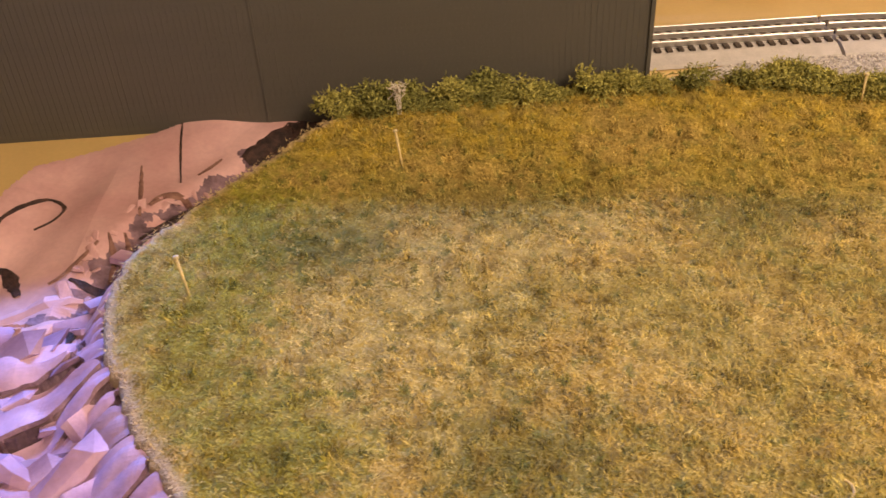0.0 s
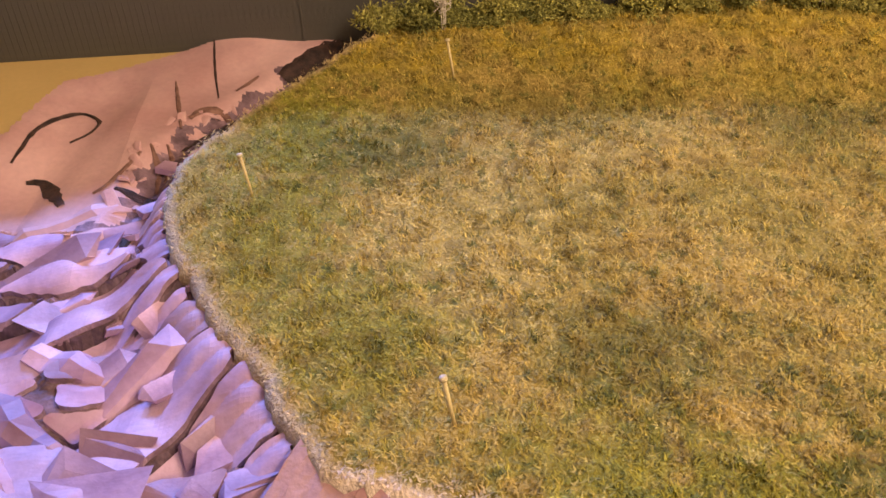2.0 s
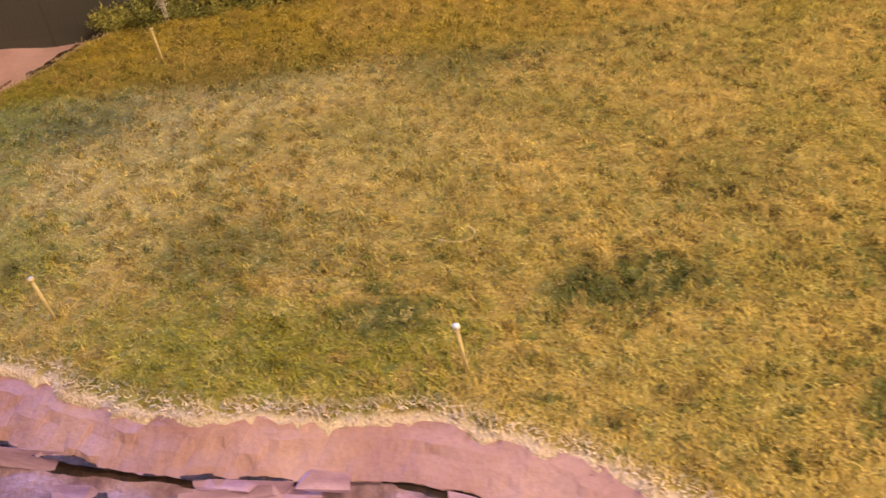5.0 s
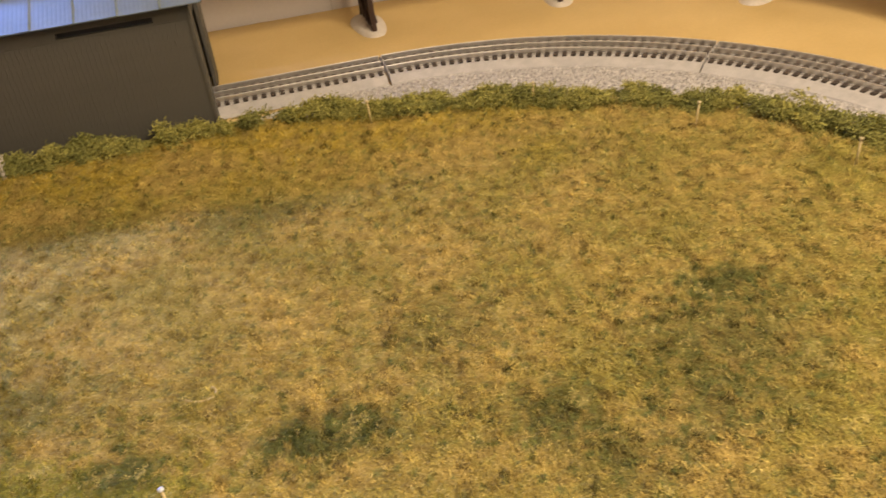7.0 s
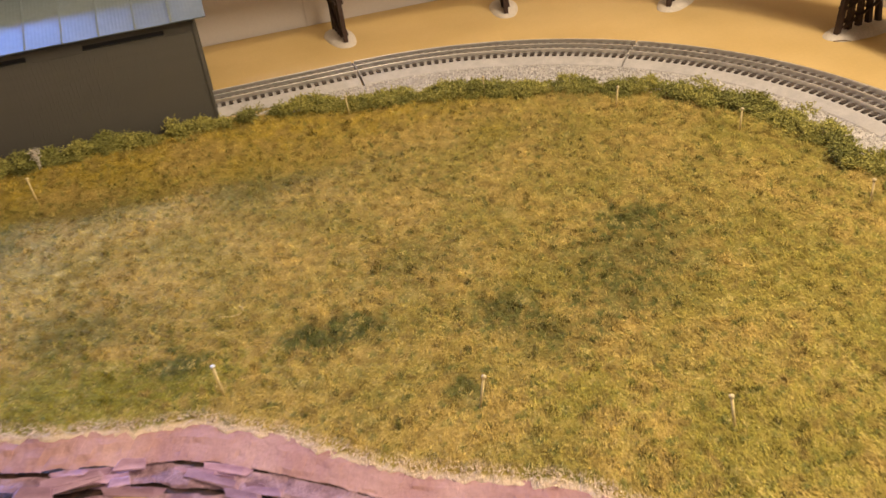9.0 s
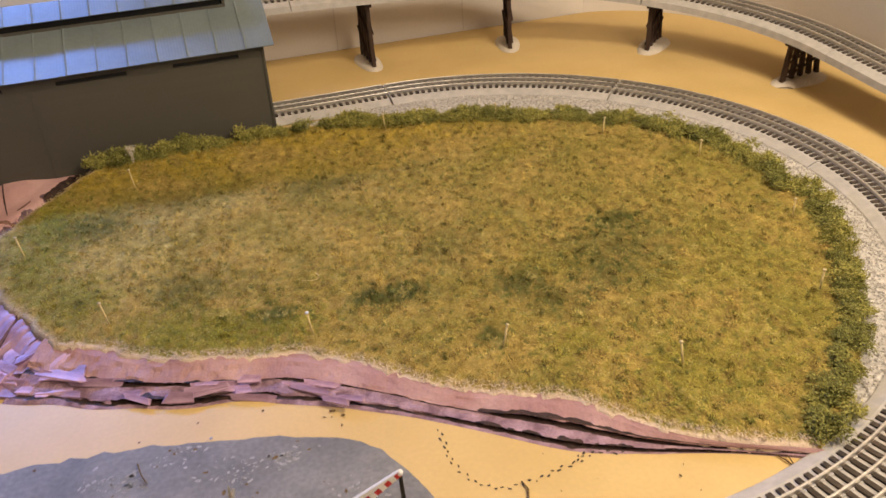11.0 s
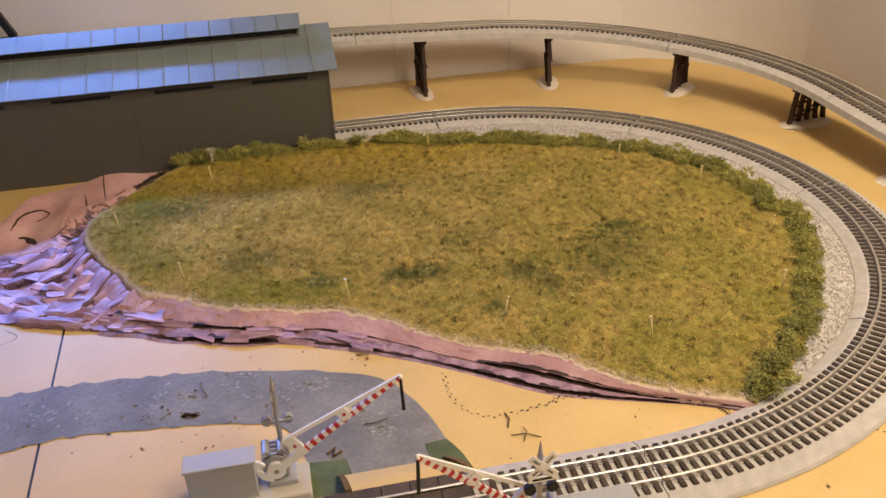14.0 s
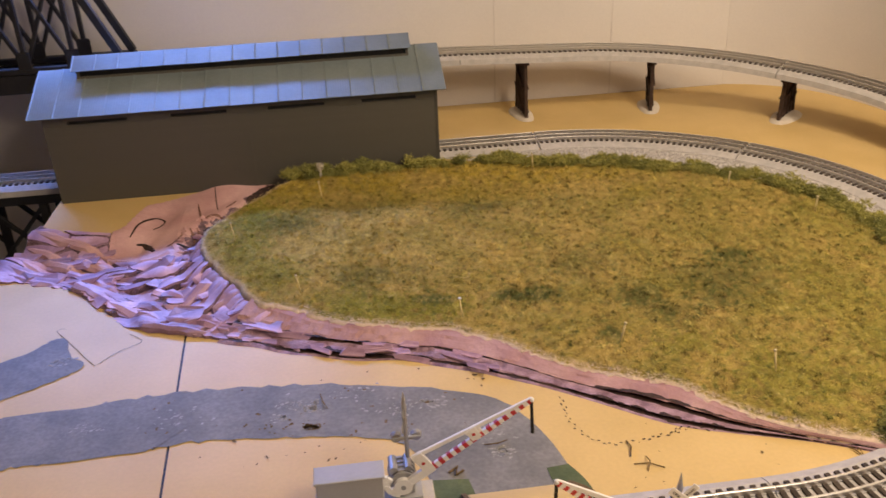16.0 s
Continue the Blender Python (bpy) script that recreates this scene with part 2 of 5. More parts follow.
slab("wall_west", [(-2.65, -2.4), (-2.56, -2.4), (-2.56, 0.8), (-2.65, 0.8)], -0.8, 1.62, WALL, label="plain off-white wall closing the room", category="wall", kind="structure")

for x in (-0.023, 0.214):
    slab("wall_joint", [(x - 0.0012, 0.7172), (x + 0.0012, 0.7172), (x + 0.0012, 0.7182), (x - 0.0012, 0.7182)], 0.0, 1.62, WALLJOINT, label="faint upright joint in the painted wall board", category="wall joint", kind="structure")

SEAM = -0.519


def seam_x(y, off=0.0):
    """The joint between the boards runs a little askew."""
    return -0.529 - 0.057 * (y + 0.078) + off


slab("table_right", [(seam_x(-1.05, 0.0013), -1.05), (0.674, -1.05), (0.674, 0.42), (0.65, 0.60), (0.56, 0.69), (0.46, 0.716), (SEAM + 0.0013, 0.716), (SEAM + 0.0013, 0.372), (-0.41, 0.355), (-0.38, 0.30), (-0.40, 0.10), (-0.42, -0.07), (seam_x(-0.075, 0.0013), -0.075)], -0.03, 0.0, TAN, label="tan-painted plywood table board under the railway", category="table", kind="structure")
slab("table_left", [(-1.30, -1.05), (seam_x(-1.05, -0.0012), -1.05), (seam_x(-0.075, -0.0012), -0.075), (-0.605, -0.043), (-0.641, 0.006), (-0.688, 0.059), (-0.746, 0.093), (-0.80, 0.105), (-1.30, 0.12)], -0.03, 0.0, TAN, label="tan-painted plywood table board with a black seam", category="table", kind="structure")
slab("table_back", [(-0.786, 0.716), (-0.786, 0.275), (-0.769, 0.255), (-0.68, 0.222), (-0.655, 0.240), (-0.640, 0.305), (-0.60, 0.335), (SEAM - 0.0012, 0.372), (SEAM - 0.0012, 0.716)], -0.03, 0.0, TAN, label="tan-painted plywood board under the engine shed", category="table", kind="structure")
# solid black strips paint the shade inside the open joint
slab("seam_strip", [(seam_x(-1.04, -0.004), -1.04), (seam_x(-1.04, 0.004), -1.04), (seam_x(-0.08, 0.004), -0.08), (seam_x(-0.08, -0.004), -0.08)], -0.05, -0.031, BLACK, label="black filler painting the shade of the gap between the table boards", category="seam", kind="structure")
slab("seam_filler", [(seam_x(-1.04, -0.0011), -1.04), (seam_x(-1.04, 0.0012), -1.04), (seam_x(-0.08, 0.0012), -0.08), (seam_x(-0.08, -0.0011), -0.08)], -0.03, -0.0006, BLACK, label="black filler painting the shade of the gap between the table boards", category="seam", kind="structure")
slab("table_underside", [(-1.29, -1.04), (0.66, -1.04), (0.66, -0.10), (-1.29, -0.10)], -0.06, -0.032, BLACK, label="dark frame under the table boards", category="table", kind="structure")


# ---- paint, marks and debris on the table ----
def flat(name, outline, z, mat, label, category, rough_edge=0.0):
    rng = random.Random(len(outline) * 7)
    pts = smooth_line([*outline, outline[0]], 0.006)[:-1]
    bm = bmesh.new()
    vs = [bm.verts.new((x + rng.gauss(0, rough_edge), y + rng.gauss(0, rough_edge), z)) for x, y in pts]
    f = bm.faces.new(vs)
    bmesh.ops.triangulate(bm, faces=[f])
    return tagged(part(name, bm, mat), label, category, kind="structure")


def strip(name, left, right, z, mat, label, category, jag=0.0008):
    rng = random.Random(5)
    n = 120
    a, b = smooth_line(left, 0.004), smooth_line(right, 0.004)
    a = [a[int(i * (len(a) - 1) / n)] for i in range(n + 1)]
    b = [b[int(i * (len(b) - 1) / n)] for i in range(n + 1)]
    verts, faces = [], []
    for p, q in zip(a, b):
        verts += [(p[0], p[1] + rng.gauss(0, jag), z), (q[0], q[1] + rng.gauss(0, jag), z)]
    for i in range(n):
        faces.append((2 * i, 2 * i + 1, 2 * i + 3, 2 * i + 2))
    return tagged(link_mesh(name, verts, faces, mat), label, category, kind="structure")


strip("road", [(-1.29, -0.285), (-0.62, -0.284), (-0.523, -0.278), (-0.457, -0.279), (-0.368, -0.291), (-0.321, -0.302), (-0.296, -0.318), (-0.284, -0.343), (-0.275, -0.405)],
      [(-1.29, -0.203), (-0.69, -0.204), (-0.581, -0.195), (-0.524, -0.192), (-0.425, -0.198), (-0.368, -0.206), (-0.311, -0.218), (-0.255, -0.236), (-0.201, -0.262), (-0.176, -0.302), (-0.161, -0.343), (-0.150, -0.405)], 0.0008, ROADGREY, "grey-painted road bending towards the crossing", "road", 0.0014)
flat("road_patch", [(-0.90, -0.16), (-0.727, -0.099), (-0.674, -0.058), (-0.650, -0.10), (-0.633, -0.126), (-0.703, -0.173), (-0.86, -0.25)], 0.0009, ROADGREY, "grey painted road stub on the table", "road", 0.0006)
strip("green_verge", [(-0.281, -0.368), (-0.281, -0.412)], [(-0.246, -0.372), (-0.240, -0.412)], 0.0014, GREEN, "dark green painted verge beside the crossing ramp", "verge", 0)
strip("green_verge", [(-0.176, -0.370), (-0.174, -0.390), (-0.168, -0.414)], [(-0.156, -0.368), (-0.147, -0.388), (-0.141, -0.414)], 0.0014, GREEN, "dark green painted verge beside the crossing ramp", "verge", 0)

rng = random.Random(11)


def flecks(name, spots, mat, label, category, z=0.0012):
    """Small flat irregular marks lying on the table, joined."""
    verts, faces = [], []
    for x, y, size, stretch, turn in spots:
        k = rng.randint(5, 8)
        base = len(verts)
        for i in range(k):
            a = 2 * math.pi * i / k
            r = size * rng.uniform(0.55, 1.0)
            u, w = r * math.cos(a) * stretch, r * math.sin(a)
            verts.append((x + u * math.cos(turn) - w * math.sin(turn), y + u * math.sin(turn) + w * math.cos(turn), z))
        faces.append(tuple(range(base, base + k)))
    return tagged(link_mesh(name, verts, faces, mat), label, category, kind="stuff")


scuffs = []
for cx, cy, n, s in ((-0.402, -0.235, 24, 0.009), (-0.383, -0.243, 40, 0.007), (-0.300, -0.259, 46, 0.013), (-0.260, -0.258, 40, 0.008), (-0.412, -0.255, 20, 0.005), (-0.60, -0.24, 34, 0.011), (-0.515, -0.235, 26, 0.014), (-0.210, -0.341, 40, 0.006), (-0.217, -0.311, 26, 0.010), (-0.66, -0.11, 26, 0.008), (-0.34, -0.225, 24, 0.014)):
    for i in range(2 * n):
        scuffs.append((rng.gauss(cx, s), rng.gauss(cy, s * 0.6), 0.0003 + 0.0018 * rng.random() ** 3, rng.uniform(1, 2.2), rng.uniform(-0.6, 1.2)))
flecks("paint_scuff", scuffs, SCUFF, "pale scuffed spots in the grey road paint", "scuff", 0.0010)
crumbs = [(rng.uniform(-0.55, -0.2), rng.uniform(-0.31, -0.19), rng.uniform(0.0006, 0.002), rng.uniform(1, 2.5), rng.uniform(0, 3)) for i in range(46)]
crumbs += [(rng.gauss(-0.415, 0.02), rng.gauss(-0.27, 0.006), rng.uniform(0.0008, 0.0026), rng.uniform(1, 2), rng.uniform(0, 3)) for i in range(14)]
crumbs += [(rng.gauss(-0.384, 0.0035), rng.gauss(-0.274, 0.0022), rng.uniform(0.0008, 0.0024), rng.uniform(1, 2), rng.uniform(0, 3)) for i in range(46)]
crumbs += [(rng.uniform(-0.16, 0.1), rng.uniform(-0.42, -0.32), rng.uniform(0.0004, 0.001), rng.uniform(1, 3), rng.uniform(0, 3)) for i in range(16)]
crumbs += [(rng.uniform(0.0, 0.5), rng.uniform(-0.62, -0.50), rng.uniform(0.0005, 0.0014), rng.uniform(1, 3), rng.uniform(0, 3)) for i in range(26)]
crumbs += [(rng.uniform(-0.45, -0.33), rng.uniform(-0.36, -0.3), rng.uniform(0.0005, 0.0014), rng.uniform(1, 3), rng.uniform(0, 3)) for i in range(9)]
flecks("debris", crumbs, TWIG, "dark crumbs of scenery scattered on the table", "debris")


def dashes(line, step):
    """Small prints, left and right of the line in turn."""
    out = []
    pts = smooth_line(line, step)
    for i, p in enumerate(pts):
        d = pts[min(i + 1, len(pts) - 1)] - pts[max(i - 1, 0)]
        a = math.atan2(d[1], d[0])
        side = 0.0014 if i % 2 else -0.0014
        out.append((p[0] - math.sin(a) * side + rng.gauss(0, 0.0006), p[1] + math.cos(a) * side + rng.gauss(0, 0.0006), rng.uniform(0.0008, 0.0012), 2.1, a + rng.gauss(0, 0.3)))
    return out


flecks("footprint_trail", dashes([(-0.138, -0.272), (-0.139, -0.310), (-0.129, -0.334), (-0.111, -0.347), (-0.084, -0.348), (-0.056, -0.344), (-0.032, -0.338), (-0.012, -0.346)], 0.0046)
       + dashes([(-0.056, -0.346), (-0.044, -0.337), (-0.036, -0.330)], 0.004)
       + dashes([(0.21, -0.452), (0.26, -0.478), (0.34, -0.52)], 0.005), INK, "tiny dark footprints dotted across the tan table", "footprints", 0.0006)


def pencil(name, line, width=0.0009):
    pts = smooth_line(line, 0.004)
    verts, faces = [], []
    for i, p in enumerate(pts):
        d = pts[min(i + 1, len(pts) - 1)] - pts[max(i - 1, 0)]
        nrm = np.array((-d[1], d[0])) / max(np.linalg.norm(d), 1e-9) * width * rng.uniform(0.6, 1.2)
        verts += [(p[0] + nrm[0], p[1] + nrm[1], 0.0006), (p[0] - nrm[0], p[1] - nrm[1], 0.0006)]
    faces = [(2 * i, 2 * i + 1, 2 * i + 3, 2 * i + 2) for i in range(len(pts) - 1)]
    return tagged(link_mesh(name, verts, faces, INK), "thin pencil outline drawn on the table", "pencil line", kind="structure")


pencil("pencil_line", [(-0.673, -0.036), (-0.682, -0.04), (-0.66, -0.07), (-0.625, -0.118), (-0.617, -0.121), (-0.60, -0.10), (-0.578, -0.085), (-0.582, -0.075), (-0.594, -0.064)], 0.00032)


def twig(points, r, label):
    cu = bpy.data.curves.new("twig", "CURVE")
    cu.dimensions, cu.bevel_depth, cu.bevel_resolution = "3D", r * 0.62, 1
    sp = cu.splines.new("POLY")
    sp.points.add(len(points) - 1)
    for q, (x, y, z) in zip(sp.points, points):
        q.co = (x, y, z, 1)
    cu.materials.append(TWIG)
    return tagged(new("twig", cu), label, "twig")


twig([(-0.096, -0.347, 0.0015), (-0.0945, -0.356, 0.002), (-0.099, -0.368, 0.0015)], 0.0012, "short curved brown twig lying on the table")
twig([(-0.099, -0.378, 0.001), (-0.086, -0.380, 0.002), (-0.074, -0.387, 0.001)], 0.0009, "thin brown twig crossing another on the table")
twig([(-0.086, -0.371, 0.002), (-0.085, -0.379, 0.0035), (-0.090, -0.389, 0.001)], 0.0009, "thin brown twig crossing another on the table")
twig([(-0.225, -0.330, 0.002), (-0.213, -0.331, 0.0025), (-0.203, -0.327, 0.002)], 0.0009, "thin brown twig lying on the road")
twig([(-0.262, -0.362, 0.002), (-0.254, -0.358, 0.004), (-0.256, -0.367, 0.003), (-0.249, -0.361, 0.002)], 0.0022, "clump of brown twigs beside the ramp")
twig([(0.094, -0.386, 0.001), (0.098, -0.397, 0.002), (0.101, -0.405, 0.001)], 0.001, "forked brown twig at the foam edge")
twig([(0.103, -0.385, 0.001), (0.101, -0.397, 0.003), (0.101, -0.405, 0.001)], 0.0008, "forked brown twig at the foam edge")
twig([(0.545, 0.235, 0.001), (0.556, 0.229, 0.002), (0.561, 0.224, 0.001)], 0.0009, "short dark twig beside a plaster footing")
twig([(-0.375, -0.225, 0.003), (-0.372, -0.24, 0.004), (-0.368, -0.25, 0.003)], 0.0009, "short dark twig on the road")


# ---- tracks ----
R_LOOP = 0.457
PROFILE = [(-0.043, 0.0), (-0.041, 0.003), (-0.030, 0.0078), (0.030, 0.0078), (0.041, 0.003), (0.043, 0.0)]
tie_mesh = None


def arc_path(cx, cy, r, a0, a1):
    def at(s):
        a = radians(a0 + (a1 - a0) * s)
        sign = 1 if a1 > a0 else -1
        return cx + r * math.cos(a), cy + r * math.sin(a), a + sign * math.pi / 2
    return at, abs(radians(a1 - a0)) * r


def line_path(x0, y0, x1, y1):
    a = math.atan2(y1 - y0, x1 - x0)
    return (lambda s: (x0 + (x1 - x0) * s, y0 + (y1 - y0) * s, a)), math.hypot(x1 - x0, y1 - y0)


def sweep(at, length, height, profile, closed=True):
    n = max(2, int(length / 0.009))
    verts, faces = [], []
    k = len(profile)
    for i in range(n + 1):
        s = i / n
        x, y, a = at(s)
        z = height(s)
        for u, w in profile:
            verts.append((x - math.sin(a) * u, y + math.cos(a) * u, z + w))
    for i in range(n):
        for j in range(k if closed else k - 1):
            j2 = (j + 1) % k
            faces.append((i * k + j, (i + 1) * k + j, (i + 1) * k + j2, i * k + j2))
    faces.append(tuple(range(k)))
    faces.append(tuple(range(n * k, n * k + k))[::-1])
    return verts, faces


def track_section(path, height, label, deck=0.0, ties=True):
    """One snap-together length of three-rail track: roadbed, three rails, dark ties."""
    global tie_mesh
    at, length = path
    x0, y0, a0 = at(0)
    top = empty("track_section", Matrix.Identity(4), label, "train track", "snap-together track sections")
    prof = [(u, w - (deck if w == 0 else 0)) for u, w in PROFILE]
    def shell(t):
        return link_mesh(t[0], *sweep(at, length, height, t[1]), t[2], top)
    shell(("roadbed", prof, ROADBED))
    for off in (-0.0172, 0.0, 0.0172):
        head = [(off - 0.0011, 0.0098), (off - 0.0011, 0.0140), (off - 0.0006, 0.0145), (off + 0.0006, 0.0145), (off + 0.0011, 0.0140), (off + 0.0011, 0.0098)]
        shell(("rail", head, RAIL))
        shell(("rail_chair", [(off - 0.0022, 0.0078), (off - 0.0022, 0.0090), (off + 0.0022, 0.0090), (off + 0.0022, 0.0078)], ROADBED))
    if not ties:
        return top
    n = max(1, round(length / 0.0098))
    for i in range(n):
        s = (i + 0.5) / n
        x, y, a = at(s)
        z = height(s) + 0.0076
        if tie_mesh is None:
            ob = part("tie", box((-0.0025, -0.027, 0), (0.0025, 0.027, 0.0022), 0.0005), TIE, top)
            tie_mesh = ob.data
        else:
            ob = new("tie", tie_mesh)
            ob.parent = top
        slope = (height(min(1, s + 0.01)) - height(max(0, s - 0.01))) / (0.02 * length)
        ob.matrix_world = Matrix.LocRotScale((x, y, z), Euler((0, -math.atan(slope), a)), None)
    return top


flat_z = lambda s: 0.001
LOW = "grey plastic track section with three silver rails and brown ties"
for k in range(4):
    track_section(arc_path(0, 0, R_LOOP, -90 + 45 * k, -45.3 + 45 * k), flat_z, LOW)
track_section(line_path(-0.255, -R_LOOP, -0.001, -R_LOOP), flat_z, LOW)
track_section(line_path(-0.51, -R_LOOP, -0.256, -R_LOOP), flat_z, LOW)
track_section(line_path(-0.001, R_LOOP, -0.255, R_LOOP), flat_z, LOW)
track_section(line_path(-0.256, R_LOOP, -0.51, R_LOOP), flat_z, LOW, ties=False)
track_section(line_path(-0.511, R_LOOP, -0.765, R_LOOP), flat_z, LOW, ties=False)
track_section(line_path(-0.766, R_LOOP - 0.0, -1.02, R_LOOP), lambda s: 0.004, "grey track section crossing a gap on a dark bridge", 0.006)

# elevated line, falling towards the viewer
EX, EY = 0.143, 0.168


def rise(s_from, s_to):
    return lambda s: s_from + (s_to - s_from) * s


HIGH = "elevated grey track section with three silver rails on bents"
track_section(line_path(-0.62, 0.625, -0.366, 0.625), rise(0.1340, 0.1280), HIGH, 0.006)
track_section(line_path(-0.365, 0.625, -0.111, 0.625), rise(0.1280, 0.1215), HIGH, 0.006)
track_section(line_path(-0.110, 0.625, 0.143, 0.625), rise(0.1215, 0.1115), HIGH, 0.006)
track_section(arc_path(EX, EY, R_LOOP, 90, 45.3), rise(0.1115, 0.0870), HIGH, 0.006)
track_section(arc_path(EX, EY, R_LOOP, 45, 0), rise(0.0870, 0.0675), HIGH, 0.006)
track_section(line_path(0.60, EY - 0.001, 0.60, EY - 0.255), rise(0.0675, 0.0565), HIGH, 0.006)
track_section(line_path(0.60, EY - 0.256, 0.60, EY - 0.51), rise(0.0565, 0.0450), HIGH, 0.006)


def trestle_bent(x, y, turn, height, footing):
    top = empty("trestle_bent", pose(x, y, 0, 0, 0, turn), "dark brown wooden trestle bent carrying the elevated track", "trestle", "trestle bents under the elevated track")
    half = 0.031
    for k in range(5):
        u = (k - 2) / 2
        bm = bmesh.new()
        bar(bm, (0, u * half * 1.12, 0.004), (0, u * half * 0.86, height - 0.007), 0.0062, 0.0062)
        part("post", bm, BENT, top)
    part("cap_beam", box((-0.006, -0.034, height - 0.008), (0.006, 0.034, height), 0.0008), BENT, top)
    for z0, z1 in ((0.012, height * 0.52), (height * 0.52, height - 0.012)):
        for sx in (-0.0042, 0.0042):
            bm = bmesh.new()
            bar(bm, (sx, -half, z0), (sx, half, z1), 0.004, 0.0016)
            part("brace", bm, BENT, top)
    bm = bmesh.new()
    n = 26
    rings = [(1.0, 0.0), (0.97, 0.0015), (0.74, 0.0045), (0.42, 0.0068), (0.0, 0.0072)]
    rows = []
    for f, z in rings[:-1]:
        rows.append([bm.verts.new((math.cos(a) * f * footing[0] * (1 + 0.06 * math.sin(3 * a)), math.sin(a) * f * footing[1] * (1 + 0.05 * math.cos(2 * a)), z)) for a in (2 * math.pi * i / n for i in range(n))])
    mid = bm.verts.new((0, 0, rings[-1][1]))
    for a, b in zip(rows, rows[1:]):
        for i in range(n):
            bm.faces.new((a[i], a[(i + 1) % n], b[(i + 1) % n], b[i]))
    for i in range(n):
        bm.faces.new((rows[-1][i], rows[-1][(i + 1) % n], mid))
    part("footing", bm, PLASTER, top, "rounded white plaster footing", True)
    return top


trestle_bent(0.012, 0.625, 3, 0.1105, (0.021, 0.052))
trestle_bent(0.260, 0.608, -14, 0.0990, (0.021, 0.050))
trestle_bent(0.477, 0.485, -46, 0.0808, (0.024, 0.052))
trestle_bent(0.592, 0.252, -80, 0.0660, (0.027, 0.052))
trestle_bent(0.600, 0.004, -90, 0.0552, (0.028, 0.056))
trestle_bent(0.600, -0.230, -90, 0.0445, (0.028, 0.056))
trestle_bent(-0.24, 0.625, 0, 0.1185, (0.021, 0.050))
trestle_bent(-0.48, 0.625, 0, 0.1245, (0.021, 0.050))


# ---- engine shed ----
def shed():
    top = empty("engine_shed", pose(0, 0, 0), "long dark brown engine shed with grey corrugated metal roof", "shed")
    x0, x1, y0, y1, h = -0.780, -0.181, 0.362, 0.552, 0.137
    mid, ridge = 0.457, 0.187
    slots = [(-0.744, -0.655), (-0.591, -0.506), (-0.443, -0.356), (-0.298, -0.213)]
    z_slot0, z_slot1 = 0.1265, 0.1318
    # the front wall is built round its four slots, in three panels
    bm = bmesh.new()
    cuts = [x0] + [v for s in slots for v in s] + [x1]
    for y in (y0, y1 - 0.004):
        add_box(bm, (x0, y, 0.0), (x1, y + 0.004, z_slot0))
        add_box(bm, (x0, y, z_slot1), (x1, y + 0.004, h))
        for a, b in zip(cuts[::2], cuts[1::2]):
            add_box(bm, (a, y, z_slot0), (b, y + 0.004, z_slot1))
    part("wall", bm, SHED, top)
    n = 132
    wide = (x1 - x0) / n
    first = part("board", box((0.00010, -0.0004, 0.0008), (wide - 0.00010, 0.0004, z_slot0 - 0.002)), SHED, top, "fine upright board")
    first.location = (x0, y0, 0)
    for i in range(1, n):
        board = new("board", first.data)
        board.parent = top
        board.location = (x0 + wide * i, y0 + (0.0002 if i // 44 == 1 else 0), 0)
    part("panel_joint", box((-0.4758, y0 - 0.0010, 0.0008), (-0.4742, y0, z_slot0 - 0.002)), SHED, top)
    for a, b in slots:
        part("eave_vent", box((a, y0 + 0.0042, z_slot0 - 0.001), (b, y0 + 0.0055, z_slot1 + 0.001)), BLACK, top, "long black vent slot under the eave")
    for x in (x0, x1 - 0.004):
        bm = bmesh.new()
        add_box(bm, (x, y0 + 0.004, 0), (x + 0.004, mid - 0.045, h))
        add_box(bm, (x, mid + 0.045, 0), (x + 0.004, y1 - 0.004, h))
        add_box(bm, (x, mid - 0.045, 0.115), (x + 0.004, mid + 0.045, h))
        ga = [bm.verts.new((xx, yy, zz)) for xx in (x, x + 0.004) for yy, zz in ((y0 + 0.004, h), (y1 - 0.004, h), (mid, ridge - 0.003))]
        bm.faces.new(ga[:3])
        bm.faces.new(ga[3:][::-1])
        for i in range(3):
            bm.faces.new((ga[i], ga[3 + i], ga[3 + (i + 1) % 3], ga[(i + 1) % 3]))
        part("end_wall", bm, SHED, top)
    part("corner_trim", box((x1 - 0.001, y0 - 0.002, 0), (x1 + 0.002, y0 + 0.004, h)), SHED, top)

    def roofing(xa, xb, ya, za, yb, zb, count, name):
        """Corrugated sheets side by side from eave (ya, za) to ridge (yb, zb)."""
        rough = random.Random(3)
        w = (xb - xa) / count
        run = Vector((0, yb - ya, zb - za))
        up = Vector((0, -run.z, run.y)).normalized() * (1 if run.y > 0 else -1)
        for i in range(count):
            lift = rough.uniform(0, 0.0007)
            verts, faces = [], []
            k = 20
            for j in range(k + 1):
                x = xa + w * i + w * j / k * 1.01
                rib = 0.0013 if j == 0 else 0.0
                o = up * (0.00006 * math.cos(j * math.pi) + lift + rib)
                for base in (Vector((x, ya, za)), Vector((x, ya, za)) + run):
                    verts.append(base + o)
                for base in (Vector((x, ya, za)), Vector((x, ya, za)) + run):
                    verts.append(base + o - up * 0.0012)
            for j in range(k):
                a, b = 4 * j, 4 * j + 4
                faces += [(a, b, b + 1, a + 1), (a + 2, a + 3, b + 3, b + 2), (a, a + 2, b + 2, b), (a + 1, b + 1, b + 3, a + 3)]
            faces += [(0, 1, 3, 2), (4 * k, 4 * k + 2, 4 * k + 3, 4 * k + 1)]
            link_mesh(name, verts, faces, ROOF, top)

